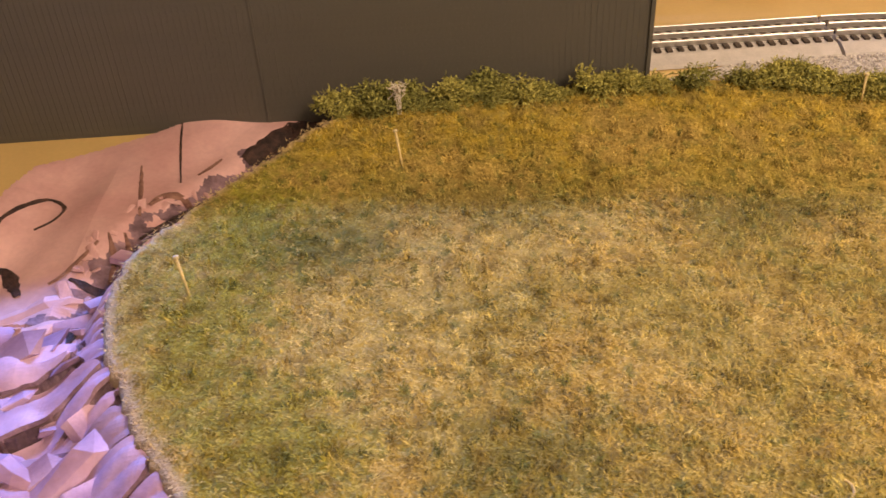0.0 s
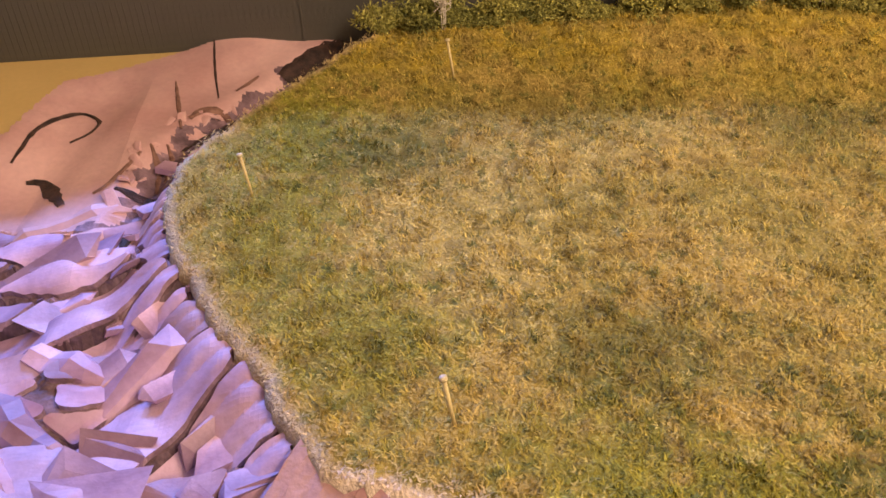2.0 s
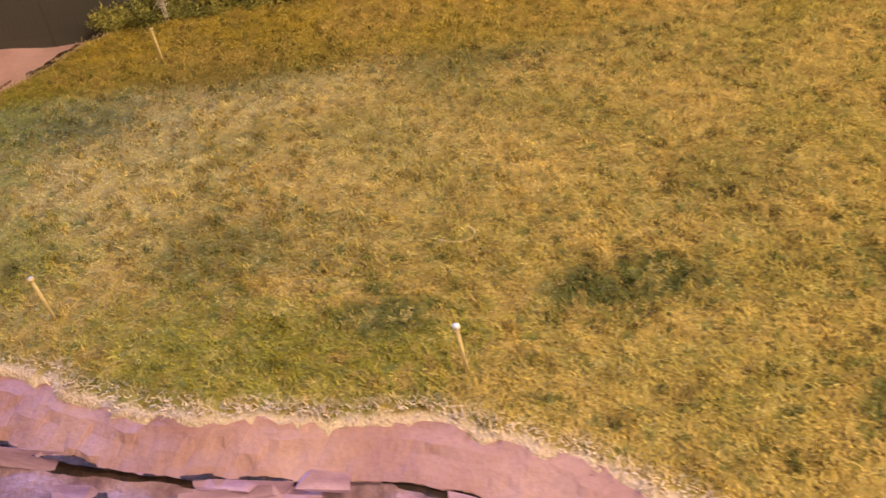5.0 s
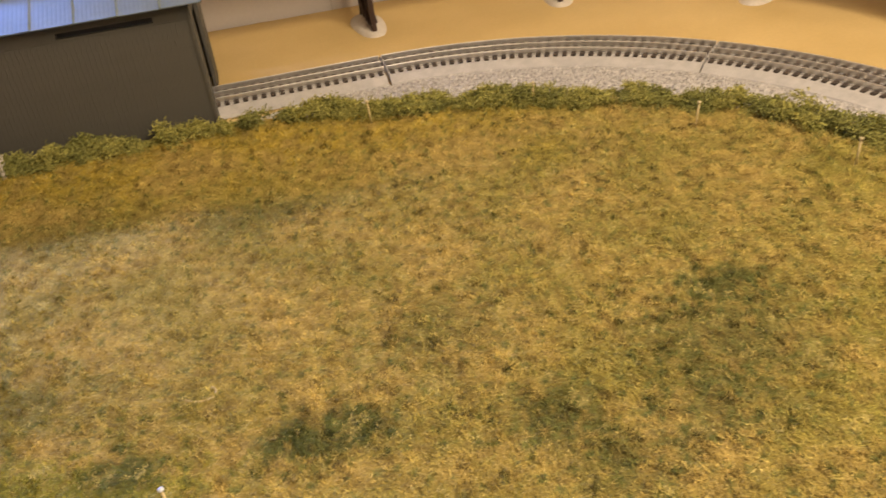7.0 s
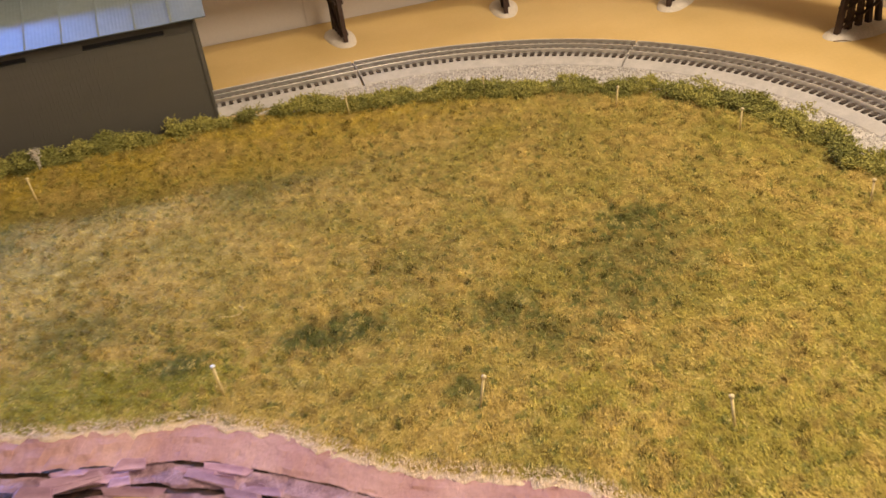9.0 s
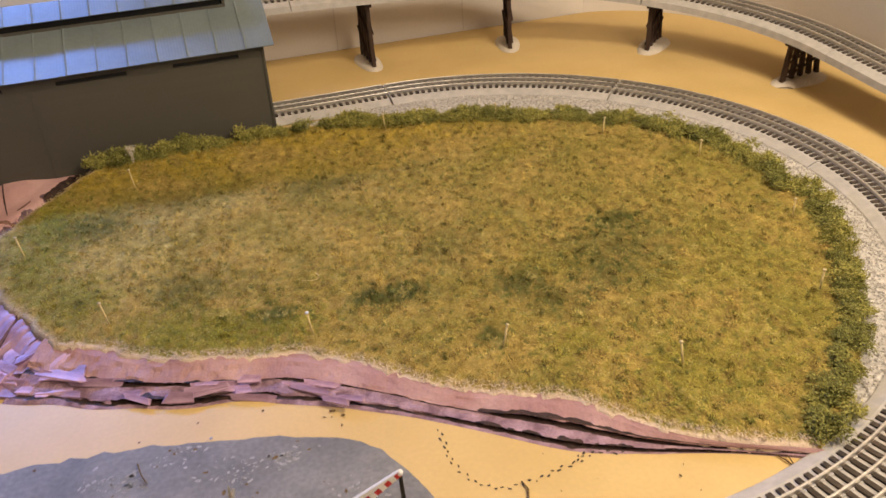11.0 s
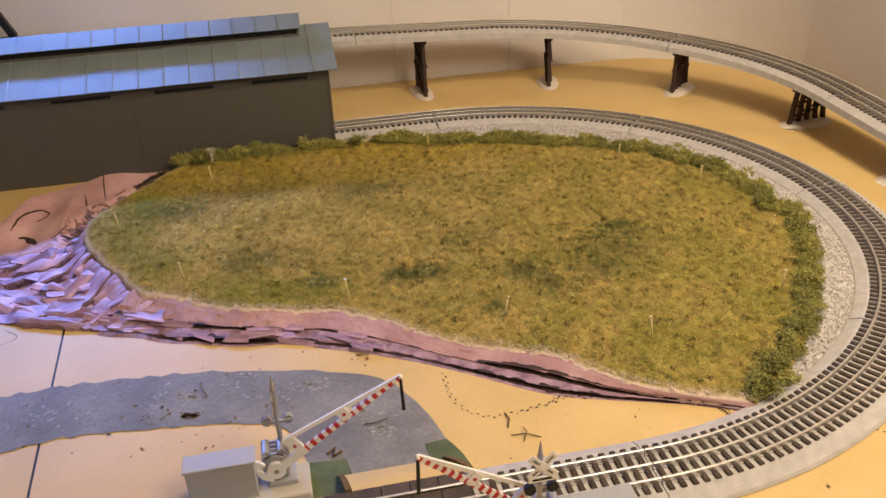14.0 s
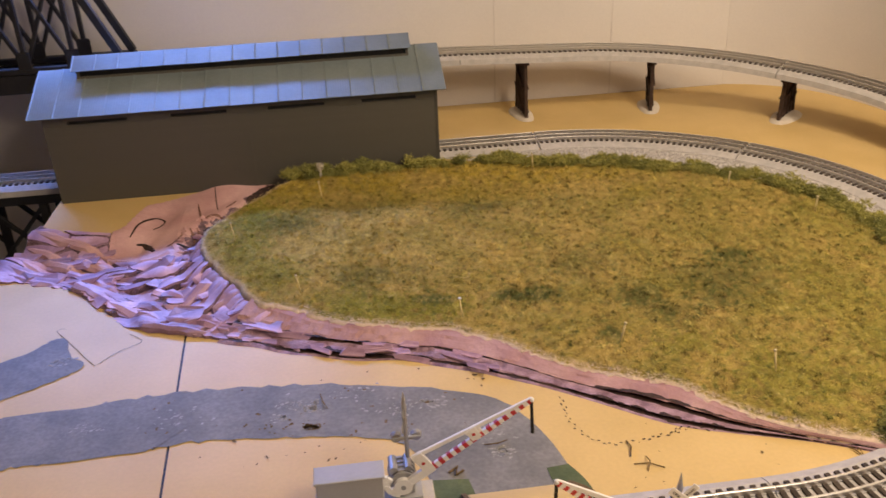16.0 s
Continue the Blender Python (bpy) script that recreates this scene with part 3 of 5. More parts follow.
    roofing(-0.797, -0.166, y0 - 0.013, h + 0.0045, mid, ridge + 0.002, 17, "roof_sheet")
    roofing(-0.797, -0.166, y1 + 0.013, h + 0.0045, mid, ridge + 0.002, 17, "roof_sheet")
    cy0, cz0, cz1 = 0.431, 0.1915, 0.2085
    roofing(-0.741, -0.212, cy0 - 0.006, cz0, mid, cz1, 15, "clerestory_sheet")
    roofing(-0.741, -0.212, 2 * mid - cy0 + 0.006, cz0, mid, cz1, 15, "clerestory_sheet")
    bm = bmesh.new()
    add_box(bm, (-0.735, cy0, 0.172), (-0.215, cy0 + 0.002, 0.1815))
    for xx in (-0.735, -0.219):
        add_box(bm, (xx, cy0 + 0.002, 0.175), (xx + 0.004, 2 * mid - cy0, 0.1935))
    part("clerestory_wall", bm, SHED, top)
    part("clerestory_void", box((-0.730, cy0 + 0.004, 0.175), (-0.222, 2 * mid - cy0, 0.1920)), BLACK, top, "black louvre opening under the raised roof")
    part("footing_strip", box((x0, y0 + 0.001, 0.0001), (x1, y0 + 0.006, 0.003)), SHED, top)
    return top


shed()


# ---- black bridges at the end of the table ----
def truss_bridge():
    top = empty("truss_bridge", pose(0, 0, 0), "black steel through truss bridge carrying the elevated line", "bridge")
    xr, xl, z0, z1, h = -0.690, -1.50, 0.122, 0.166, 0.345
    for y in (0.585, 0.665):
        part("girder", box((xl, y - 0.004, z0), (xr, y + 0.004, z1 - 0.012), 0.001), TRUSS, top)
        part("lower_chord", box((xl, y - 0.007, z1 - 0.010), (xr, y + 0.007, z1), 0.001), TRUSS, top)
        part("upper_chord", box((xl, y - 0.006, h - 0.008), (xr - 0.085, y + 0.006, h + 0.006), 0.001), TRUSS, top)
        bm = bmesh.new()
        bar(bm, (xr - 0.006, y, z1), (xr - 0.088, y, h), 0.012, 0.012)
        part("end_post", bm, TRUSS, top)
        x = xr - 0.088
        while x > xl + 0.08:
            bm = bmesh.new()
            bar(bm, (x, y, z1), (x, y, h), 0.007, 0.009)
            part("upright", bm, TRUSS, top)
            bm = bmesh.new()
            bar(bm, (x, y, z1), (x - 0.080, y, h), 0.008, 0.006)
            part("diagonal", bm, TRUSS, top)
            bm = bmesh.new()
            bar(bm, (x, y + 0.004, h), (x - 0.080, y + 0.004, z1), 0.008, 0.006)
            part("diagonal", bm, TRUSS, top)
            part("gusset", box((x - 0.012, y - 0.008, z1 - 0.004), (x + 0.012, y - 0.005, z1 + 0.028), 0.002), TRUSS, top)
            x -= 0.080
    part("floor_plate", box((xl, 0.592, z1 - 0.030), (xr, 0.658, z1 - 0.026)), TRUSS, top)
    for i in range(9):
        part("cross_beam", box((xr - 0.03 - i * 0.08, 0.59, z0), (xr - 0.022 - i * 0.08, 0.66, z0 + 0.012)), TRUSS, top)
    part("abutment", box((-0.712, 0.583, 0.0), (-0.694, 0.667, z0), 0.002), TRUSS, top, "dark upright pier under the bridge end")
    return top


truss_bridge()


def low_bridge():
    top = empty("trestle_bridge", pose(0, 0, 0), "dark low bridge with crossed legs beyond the table edge", "bridge")
    for y in (0.420, 0.494):
        part("girder", box((-1.40, y - 0.004, -0.018), (-0.788, y + 0.004, -0.003), 0.001), TRUSS, top)
        for x in (-0.83, -0.93, -1.03, -1.13):
            bm = bmesh.new()
            bar(bm, (x, y, -0.018), (x - 0.015, y, -0.80), 0.012, 0.012)
            part("leg", bm, TRUSS, top)
            bm = bmesh.new()
            bar(bm, (x, y, -0.02), (x - 0.09, y, -0.12), 0.007, 0.006)
            part("brace", bm, TRUSS, top)
            bm = bmesh.new()
            bar(bm, (x - 0.09, y, -0.02), (x, y, -0.12), 0.007, 0.006)
            part("brace", bm, TRUSS, top)
    return top


low_bridge()


# ---- the turf island ----
HEDGE_IN = [(-0.400, 0.316), (-0.262, 0.326), (-0.174, 0.345), (-0.044, 0.312), (0.125, 0.258), (0.243, 0.199), (0.315, 0.118), (0.337, 0.030), (0.333, -0.110), (0.263, -0.236), (0.201, -0.312), (0.118, -0.378)]
hedge_line = smooth_line(HEDGE_IN, 0.006)
outward = np.array([(np.array(q) - np.array((0.0, -0.05))) / np.linalg.norm(np.array(q) - np.array((0.0, -0.05))) for q in hedge_line])
hedge_mid = hedge_line + outward * 0.014
hedge_mid[:, 1] = np.minimum(hedge_mid[:, 1], 0.347)
FRONT = [(0.125, -0.400), (0.056, -0.368), (0.013, -0.337), (-0.028, -0.293), (-0.077, -0.263), (-0.128, -0.232), (-0.178, -0.187), (-0.232, -0.150), (-0.290, -0.136), (-0.348, -0.118), (-0.408, -0.077), (-0.445, -0.060),
         (-0.473, -0.010), (-0.497, 0.030), (-0.524, 0.085), (-0.535, 0.135), (-0.523, 0.187), (-0.471, 0.258), (-0.425, 0.322)]
front_line = smooth_line(FRONT, 0.005)
wob = random.Random(21)
front_line += np.array([(wob.gauss(0, 0.0012), wob.gauss(0, 0.0012)) for q in front_line])
TURF = np.vstack((hedge_mid[2:] + outward[2:] * 0.010, front_line))


def turf_height(x, y):
    x, y = np.asarray(x, float), np.asarray(y, float)
    left = np.clip((-0.12 - x) / 0.34, 0, 1)
    tip = np.clip((x - 0.02) / 0.12, 0, 1) * np.clip((-0.26 - y) / 0.12, 0, 1)
    back = np.clip((y - 0.2) / 0.12, 0, 1)
    wave = 0.0012 * np.sin(31 * x + 2) * np.cos(27 * y + 1) + 0.0008 * np.sin(73 * x + 51 * y)
    return 0.0125 + 0.0095 * left - 0.006 * tip + 0.004 * back + wave


STRAW, PALE, OLIVE, DARKG, GREENB, ORANGE_SHADE, LIP = [np.array(c) for c in ((0.535, 0.384, 0.112), (0.63, 0.475, 0.152), (0.350, 0.285, 0.068), (0.110, 0.118, 0.034), (0.30, 0.272, 0.045), (0.56, 0.395, 0.055), (0.76, 0.60, 0.46))]
# tufted patches: x, y, reach, squash, strength
DARK_SPOTS = [(-0.149, -0.086, 0.020, 1.0, 1.0), (-0.116, -0.084, 0.024, 0.7, 0.9), (-0.004, -0.114, 0.028, 0.8, 0.7), (0.017, -0.157, 0.024, 0.8, 0.6), (-0.244, -0.080, 0.018, 1.0, 0.8), (-0.061, -0.183, 0.014, 1.2, 0.7),
              (0.140, -0.038, 0.028, 0.7, 0.75), (0.112, -0.088, 0.052, 0.9, 0.60), (0.075, -0.135, 0.030, 0.8, 0.5), (-0.045, -0.020, 0.045, 0.8, 0.35), (-0.330, 0.205, 0.060, 0.45, 0.40), (-0.160, 0.177, 0.055, 0.5, 0.40), (-0.410, 0.158, 0.035, 0.7, 0.55), (-0.315, -0.005, 0.035, 0.9, 0.45)]
GREEN_SPOTS = [(-0.246, -0.095, 0.03, 1.0, 0.8), (-0.342, -0.073, 0.035, 1.0, 0.6), (-0.300, -0.085, 0.035, 0.7, 0.9), (-0.460, 0.190, 0.035, 1.6, 0.9), (-0.470, 0.100, 0.030, 1.8, 0.7), (-0.430, 0.010, 0.035, 1.2, 0.7), (0.090, -0.300, 0.06, 0.9, 0.5), (0.220, -0.200, 0.06, 1.5, 0.35), (0.012, -0.220, 0.03, 0.8, 0.6), (-0.30, -0.10, 0.10, 0.2, 0.7), (0.30, 0.0, 0.03, 3.0, 0.3)]
PALE_SPOTS = [(-0.385, 0.100, 0.06, 1.2, 0.55), (-0.400, 0.050, 0.05, 1.0, 0.4), (-0.270, 0.160, 0.05, 0.5, 0.5), (-0.225, 0.067, 0.06, 0.6, 0.35)]


def turf_colour(x, y):
    x, y = np.asarray(x, float), np.asarray(y, float)
    w = np.array([noise.noise(Vector((a * 16, b * 16, 3.0))) for a, b in zip(x, y)])
    w2 = np.array([noise.noise(Vector((a * 55, b * 55, 8.0))) for a, b in zip(x, y)])
    w3 = np.array([noise.noise(Vector((a * 160, b * 160, 1.0))) for a, b in zip(x, y)])
    c = STRAW[None] * np.ones((len(x), 1))

    def over(c, colour, amount):
        a = np.clip(amount, 0, 1)[:, None]
        return c * (1 - a) + colour * a
    c = over(c, OLIVE, 0.45 + 1.0 * w + 0.6 * w2 + 0.6 * w3 + np.clip((x - 0.05) / 0.3, 0, 0.15))
    # orange turf by the shed, partly its shadow from the cool lamp painted in
    c = over(c, ORANGE_SHADE, np.clip((y - 0.222 + 0.25 * np.clip(x, -0.1, 1)) / 0.075 + 0.2 + 1.2 * w + 0.8 * w2, 0, 1) * (0.50 + 0.8 * w2 + 0.5 * w3) * np.clip((0.2 - x) / 0.2, 0, 1))
    for spots, colour in ((PALE_SPOTS, PALE), (GREEN_SPOTS, GREENB), (DARK_SPOTS, DARKG)):
        for sx, sy, r, sq, k in spots:
            d = np.hypot(x - sx, (y - sy) / sq) / r
            c = over(c, colour, min(1, 1.2 * k) * np.clip(1.5 - d + 0.8 * w2 + 1.1 * w3, 0, 1) * (d < 2.4))
    w4 = np.array([noise.noise(Vector((a * 330, b * 330, 4.0))) for a, b in zip(x, y)])
    c = over(c, DARKG, np.clip(w3 * 2.6 - 0.44 + w4 * 1.2 + w2 * 0.7, 0, 0.85))
    c = over(c, PALE, np.clip(w4 * 1.2 - 0.30 + w2 * 1.0, 0, 0.5))
    w5 = np.array([noise.noise(Vector((a * 95, b * 95, 6.0))) for a, b in zip(x, y)])
    c = c * 1.02 * (1 + 0.55 * w3 + 0.14 * w4 + 0.16 * w2 + 0.34 * w5)[:, None]
    return np.clip(c, 0, 1)


def colour_layer(me, colours):
    layer = me.attributes.new("turf", "FLOAT_COLOR", "POINT")
    layer.data.foreach_set("color", np.hstack((colours, np.ones((len(colours), 1)))).astype(np.float32).ravel())


turf_island = empty("turf_island", pose(0, 0, 0), "foam island covered in dry straw and green model turf", "turf", kind="structure")


def turf_mat():
    """The matted ground under the blades: a grid, a rounded rim and a skirt."""
    n = len(TURF)
    ahead = np.roll(TURF, -4, axis=0) - np.roll(TURF, 4, axis=0)
    inward = np.stack((ahead[:, 1], -ahead[:, 0]), 1) / np.maximum(np.linalg.norm(ahead, axis=1), 1e-6)[:, None]
    verts, faces = [], []
    rings = ((-0.0012, -0.0075), (0.0, -0.0035), (0.003, -0.0008), (0.008, -0.0004), (0.014, -0.0012))
    for off, drop in rings:
        p = TURF + inward * off
        verts += [(a, b, c + drop + wob.gauss(0, 0.0005)) for (a, b), c in zip(p, turf_height(p[:, 0], p[:, 1]))]
    for r in range(len(rings) - 1):
        for i in range(n):
            j = (i + 1) % n
            faces.append((r * n + i, r * n + j, (r + 1) * n + j, (r + 1) * n + i))
    low = len(verts)
    verts += [(a, b, 0.0005) for a, b in TURF - inward * 0.001]
    faces += [(i, low + i, low + (i + 1) % n, (i + 1) % n) for i in range(n)]
    step = 0.004
    nx, ny = int(0.96 / step), int(0.82 / step)
    X, Y = np.meshgrid(-0.57 + step * np.arange(nx), -0.43 + step * np.arange(ny))
    x, y = X.ravel(), Y.ravel()
    ok = inside(TURF, x, y)
    ok[ok] = edge_distance(TURF, x[ok], y[ok]) > 0.005
    index = -np.ones(len(x), int)
    index[ok] = len(verts) + np.arange(ok.sum())
    z = turf_height(x, y) - 0.0008 + np.random.RandomState(8).normal(0, 0.0004, len(x))
    verts += list(zip(x[ok], y[ok], z[ok]))
    for j in range(ny - 1):
        for i in range(nx - 1):
            q = (index[j * nx + i], index[j * nx + i + 1], index[(j + 1) * nx + i + 1], index[(j + 1) * nx + i])
            if min(q) >= 0:
                faces.append(q)
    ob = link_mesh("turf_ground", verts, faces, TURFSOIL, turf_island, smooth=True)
    v = np.array(verts)
    # blade colours times 0.8: shade under the blades is painted into the ground
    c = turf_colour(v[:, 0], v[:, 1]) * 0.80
    front = (np.arange(len(v)) < 3 * n) & ((np.arange(len(v)) % n) >= n - len(front_line))
    c[front] = LIP * np.random.RandomState(3).uniform(0.88, 1.0, (front.sum(), 1))
    side = front & (v[:, 0] < -0.40) & (v[:, 1] > -0.06)
    c[side] *= np.array((0.80, 0.76, 0.58))
    c[low:low + n] = np.array((0.50, 0.33, 0.30))
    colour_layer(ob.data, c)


turf_mat()


def blades(count, seed, length, width, lay, tufts=0):
    g = np.random.RandomState(seed)
    x, y = g.uniform(-0.56, 0.38, count * 2), g.uniform(-0.42, 0.37, count * 2)
    tone = np.ones(count * 2)
    if tufts:
        pick = g.randint(0, tufts, count * 2)
        x, y = x[:tufts][pick] + g.normal(0, 0.0021, count * 2), y[:tufts][pick] + g.normal(0, 0.0021, count * 2)
        tone = np.where(g.rand(tufts) < 0.5, g.uniform(0.55, 0.88, tufts), g.uniform(1.02, 1.18, tufts))[pick]
    ok = inside(TURF, x, y)
    x, y, tone = x[ok][:count], y[ok][:count], tone[ok][:count]
    d = edge_distance(front_line_closed, x, y)
    keep = (d > 0.010) | (g.rand(len(x)) < 0.10 + 85 * d)
    x, y, d, tone = x[keep], y[keep], d[keep], tone[keep]
    n = len(x)
    tone = 1 + (tone - 1) * np.where(x > -0.15, 1.5, 1.0)
    z = turf_height(x, y)
    turn = g.uniform(0, 2 * np.pi, n)
    up = g.uniform(lay[0], lay[1], n)
    ln = length * g.uniform(0.5, 1.3, n)
    dx, dy, dz = np.cos(turn) * np.cos(up), np.sin(turn) * np.cos(up), np.sin(up)
    wx, wy = -np.sin(turn) * width / 2, np.cos(turn) * width / 2
    v = np.zeros((n, 3, 3))
    lift = g.uniform(-0.0004, 0.0016, n)
    v[:, 0] = np.stack((x - wx, y - wy, z + lift), 1)
    v[:, 1] = np.stack((x + wx, y + wy, z + lift), 1)
    v[:, 2] = np.stack((x + dx * ln, y + dy * ln, z + lift + dz * ln), 1)
    c = turf_colour(x, y) * (tone * g.uniform(0.92, 1.08, n))[:, None]
    fade = (np.clip((np.where(x > -0.40, 0.0150, 0.0115) - d) / 0.010, 0, 1) * g.uniform(0.6, 1.2, n)).clip(0, 0.92)[:, None]
    lip = np.where(((x < -0.40) & (y > -0.06))[:, None], LIP * np.array((0.80, 0.76, 0.58)), LIP)
    c = c * (1 - fade) + lip * g.uniform(0.88, 1.06, n)[:, None] * fade
    speck = g.rand(n)
    pale, dark = speck < 0.03, speck > 0.955
    c[pale] = c[pale] * 1.35
    c[dark] = c[dark] * 0.45
    me = bpy.data.meshes.new("turf_blades")
    me.vertices.add(3 * n)
    me.vertices.foreach_set("co", v.astype(np.float32).ravel())
    me.loops.add(3 * n)
    me.loops.foreach_set("vertex_index", np.arange(3 * n, dtype=np.int32))
    me.polygons.add(n)
    me.polygons.foreach_set("loop_start", np.arange(0, 3 * n, 3, dtype=np.int32))
    me.update(calc_edges=True)
    me.materials.append(TURFBLADE)
    colour_layer(me, np.repeat(c, 3, axis=0))
    ob = new("turf_blades", me)
    ob.parent = turf_island
    return tagged(ob, "short matted straw and green turf fibres", "", kind="stuff")


front_line_closed = np.vstack((front_line, front_line[::-1] + 1e-5))
blades(150000, 1, 0.0031, 0.00070, (0.05, 0.9))
blades(100000, 2, 0.0024, 0.0011, (0.0, 0.5))
blades(90000, 3, 0.0030, 0.0008, (0.2, 1.2), 4200)


# ---- pins standing in the turf ----
def pin(x, y, dx, dy, head):
    """dx, dy: how far the head stands from over the foot."""
    z = float(turf_height(x, y)) - 0.001
    top = empty("pin", pose(x, y, z), "thin pale wooden pin with flat head standing in turf", "pin", "pins in the turf")
    d = Vector((dx, dy, 0.0225))
    bm = bmesh.new()
    rod(bm, -d * 0.1, d, 0.00075, 0.00095, 8)
    part("shaft", bm, PIN, top, smooth=True)
    bm = bmesh.new()
    rod(bm, d, d + d.normalized() * 0.0015, 0.0017, 0.0015, 12)
    part("head", bm, head, top, smooth=True)
    return top


for i, (x, y, dx, dy) in enumerate([(-0.487, 0.120, -0.0035, 0.005), (-0.396, -0.043, -0.0035, 0.003), (-0.214, -0.124, -0.002, 0.005), (-0.056, -0.203, 0.005, 0.002), (0.079, -0.281, -0.001, 0.005), (0.253, -0.232, 0.001, 0.0), (0.316, -0.106, 0, 0), (0.303, 0.060, 0.001, 0), (0.227, 0.172, 0.002, 0), (0.114, 0.274, 0, 0), (-0.038, 0.304, -0.001, 0), (-0.371, 0.249, -0.003, 0.008)]):
    pin(x, y, dx, dy, PINHEADBLUE if i == 2 else PINHEAD)
ring = bmesh.new()
prev = None
for k in range(15):
    a = 3.5 + k * 0.25
    p = Vector((-0.201 + 0.0095 * math.cos(a), -0.030 + 0.006 * math.sin(a), 0.0165 + 0.0008 * math.sin(2 * a)))
    if prev:
        rod(ring, prev, p, 0.0006, None, 6)
    prev = p
tagged(part("straw_loop", ring, PIN), "curled pale straw lying on the turf", "straw")


# ---- hedge of tangled foliage ----
def bush_mesh(seed, dark):
    """Tangled fibres round a lumpy core: curled strands with little leaflets."""
    g = np.random.RandomState(seed)
    verts, faces = [], []
    lobes = [(g.uniform(-0.013, 0.013), g.uniform(-0.009, 0.009), g.uniform(0.004, 0.016), g.uniform(0.005, 0.011)) for i in range(6)]
    for strand in range(330):
        lx, ly, lz, lr = lobes[g.randint(6)]
        d = g.normal(size=3)
        d /= np.linalg.norm(d)
        d[2] = abs(d[2]) * 1.0 - 0.25
        p = np.array((lx, ly, lz)) + d * lr * g.uniform(0.15, 0.95)
        v = d * 0.7 + g.normal(size=3) * 0.6
        v /= np.linalg.norm(v)
        w = g.uniform(0.00030, 0.00062)
        for k in range(4):
            step = g.uniform(0.0014, 0.0026)
            side = np.cross(v, g.normal(size=3))
            side = side / np.linalg.norm(side) * w
            q = p + v * step
            b = len(verts)
            verts += [p - side, p + side, q + side * 0.9, q - side * 0.9]
            faces.append((b, b + 1, b + 2, b + 3))
            if g.rand() < 0.42:
                leaf = np.cross(v, side)
                leaf = leaf / np.linalg.norm(leaf) * g.uniform(0.0012, 0.0026) + v * 0.0012
                b = len(verts)
                verts += [p + side, p + side + leaf + side * 2.0, p - side * 0.6 + leaf * 0.75]
                faces.append((b, b + 1, b + 2))
            p = q
            v = v + g.normal(size=3) * 0.55
            v /= np.linalg.norm(v)
    verts = [(a[0], a[1], max(a[2], -0.001)) for a in verts]
    me = bpy.data.meshes.new("bush")
    me.from_pydata(verts, [], faces)
    me.materials.append(LEAFDARK if dark else LEAF)
    return me


bush_kinds = [bush_mesh(40 + k, k % 3 == 0) for k in range(7)]
g = random.Random(77)
total = np.concatenate(([0], np.cumsum(np.linalg.norm(np.diff(hedge_mid, axis=0), axis=1))))
s = 0.0
while s < total[-1] - 0.005:
    px, py = np.interp(s, total, hedge_mid[:, 0]), np.interp(s, total, hedge_mid[:, 1])
    ox, oy = np.interp(s, total, outward[:, 0]), np.interp(s, total, outward[:, 1])
    for row in range(3):
        off = g.uniform(-0.006, 0.005) + 0.011 * row
        if py > 0.335 and row:
            continue
        if (row == 2 and (py > 0.25 or px > 0.1)) or (row == 1 and px > 0.12 and g.random() < (0.35 if py < -0.16 else 0.15)) or g.random() < 0.07:
            continue
        ob = new("bush", bush_kinds[g.randrange(7)])
        size = g.choice((0.55, 0.68, 0.78, 0.88, 1.0, 1.12)) * g.uniform(0.92, 1.08) * (0.90 if px > 0.12 else 0.95)
        ob.matrix_world = Matrix.LocRotScale((px + ox * off, py + oy * off, float(turf_height(px, py)) - 0.003), Euler((0, 0, g.uniform(0, 6.28))), (size, size, size * g.uniform(0.62, 1.0)))
        tagged(ob, "low green clump of tangled model foliage in the hedge", "bush", "hedge clumps")
    s += g.uniform(0.009, 0.013)
# one dry wisp standing out of the hedge before the shed
bm = bmesh.new()
for k in range(60):
    a = Vector((-0.372 + g.gauss(0, 0.003), 0.318 + g.gauss(0, 0.002), 0.044 + g.gauss(0, 0.003)))
    bar(bm, a, a + Vector((g.gauss(0, 0.003), g.gauss(0, 0.003), g.gauss(0, 0.003))), 0.0004, 0.0004)
for k in range(5):
    bar(bm, (-0.374 + k * 0.001, 0.319, 0.016), (-0.373 + g.gauss(0, 0.002), 0.318, 0.044), 0.0005, 0.0005)
tagged(part("dry_wisp", bm, PLASTER), "pale dry seed head standing above the hedge", "weed")


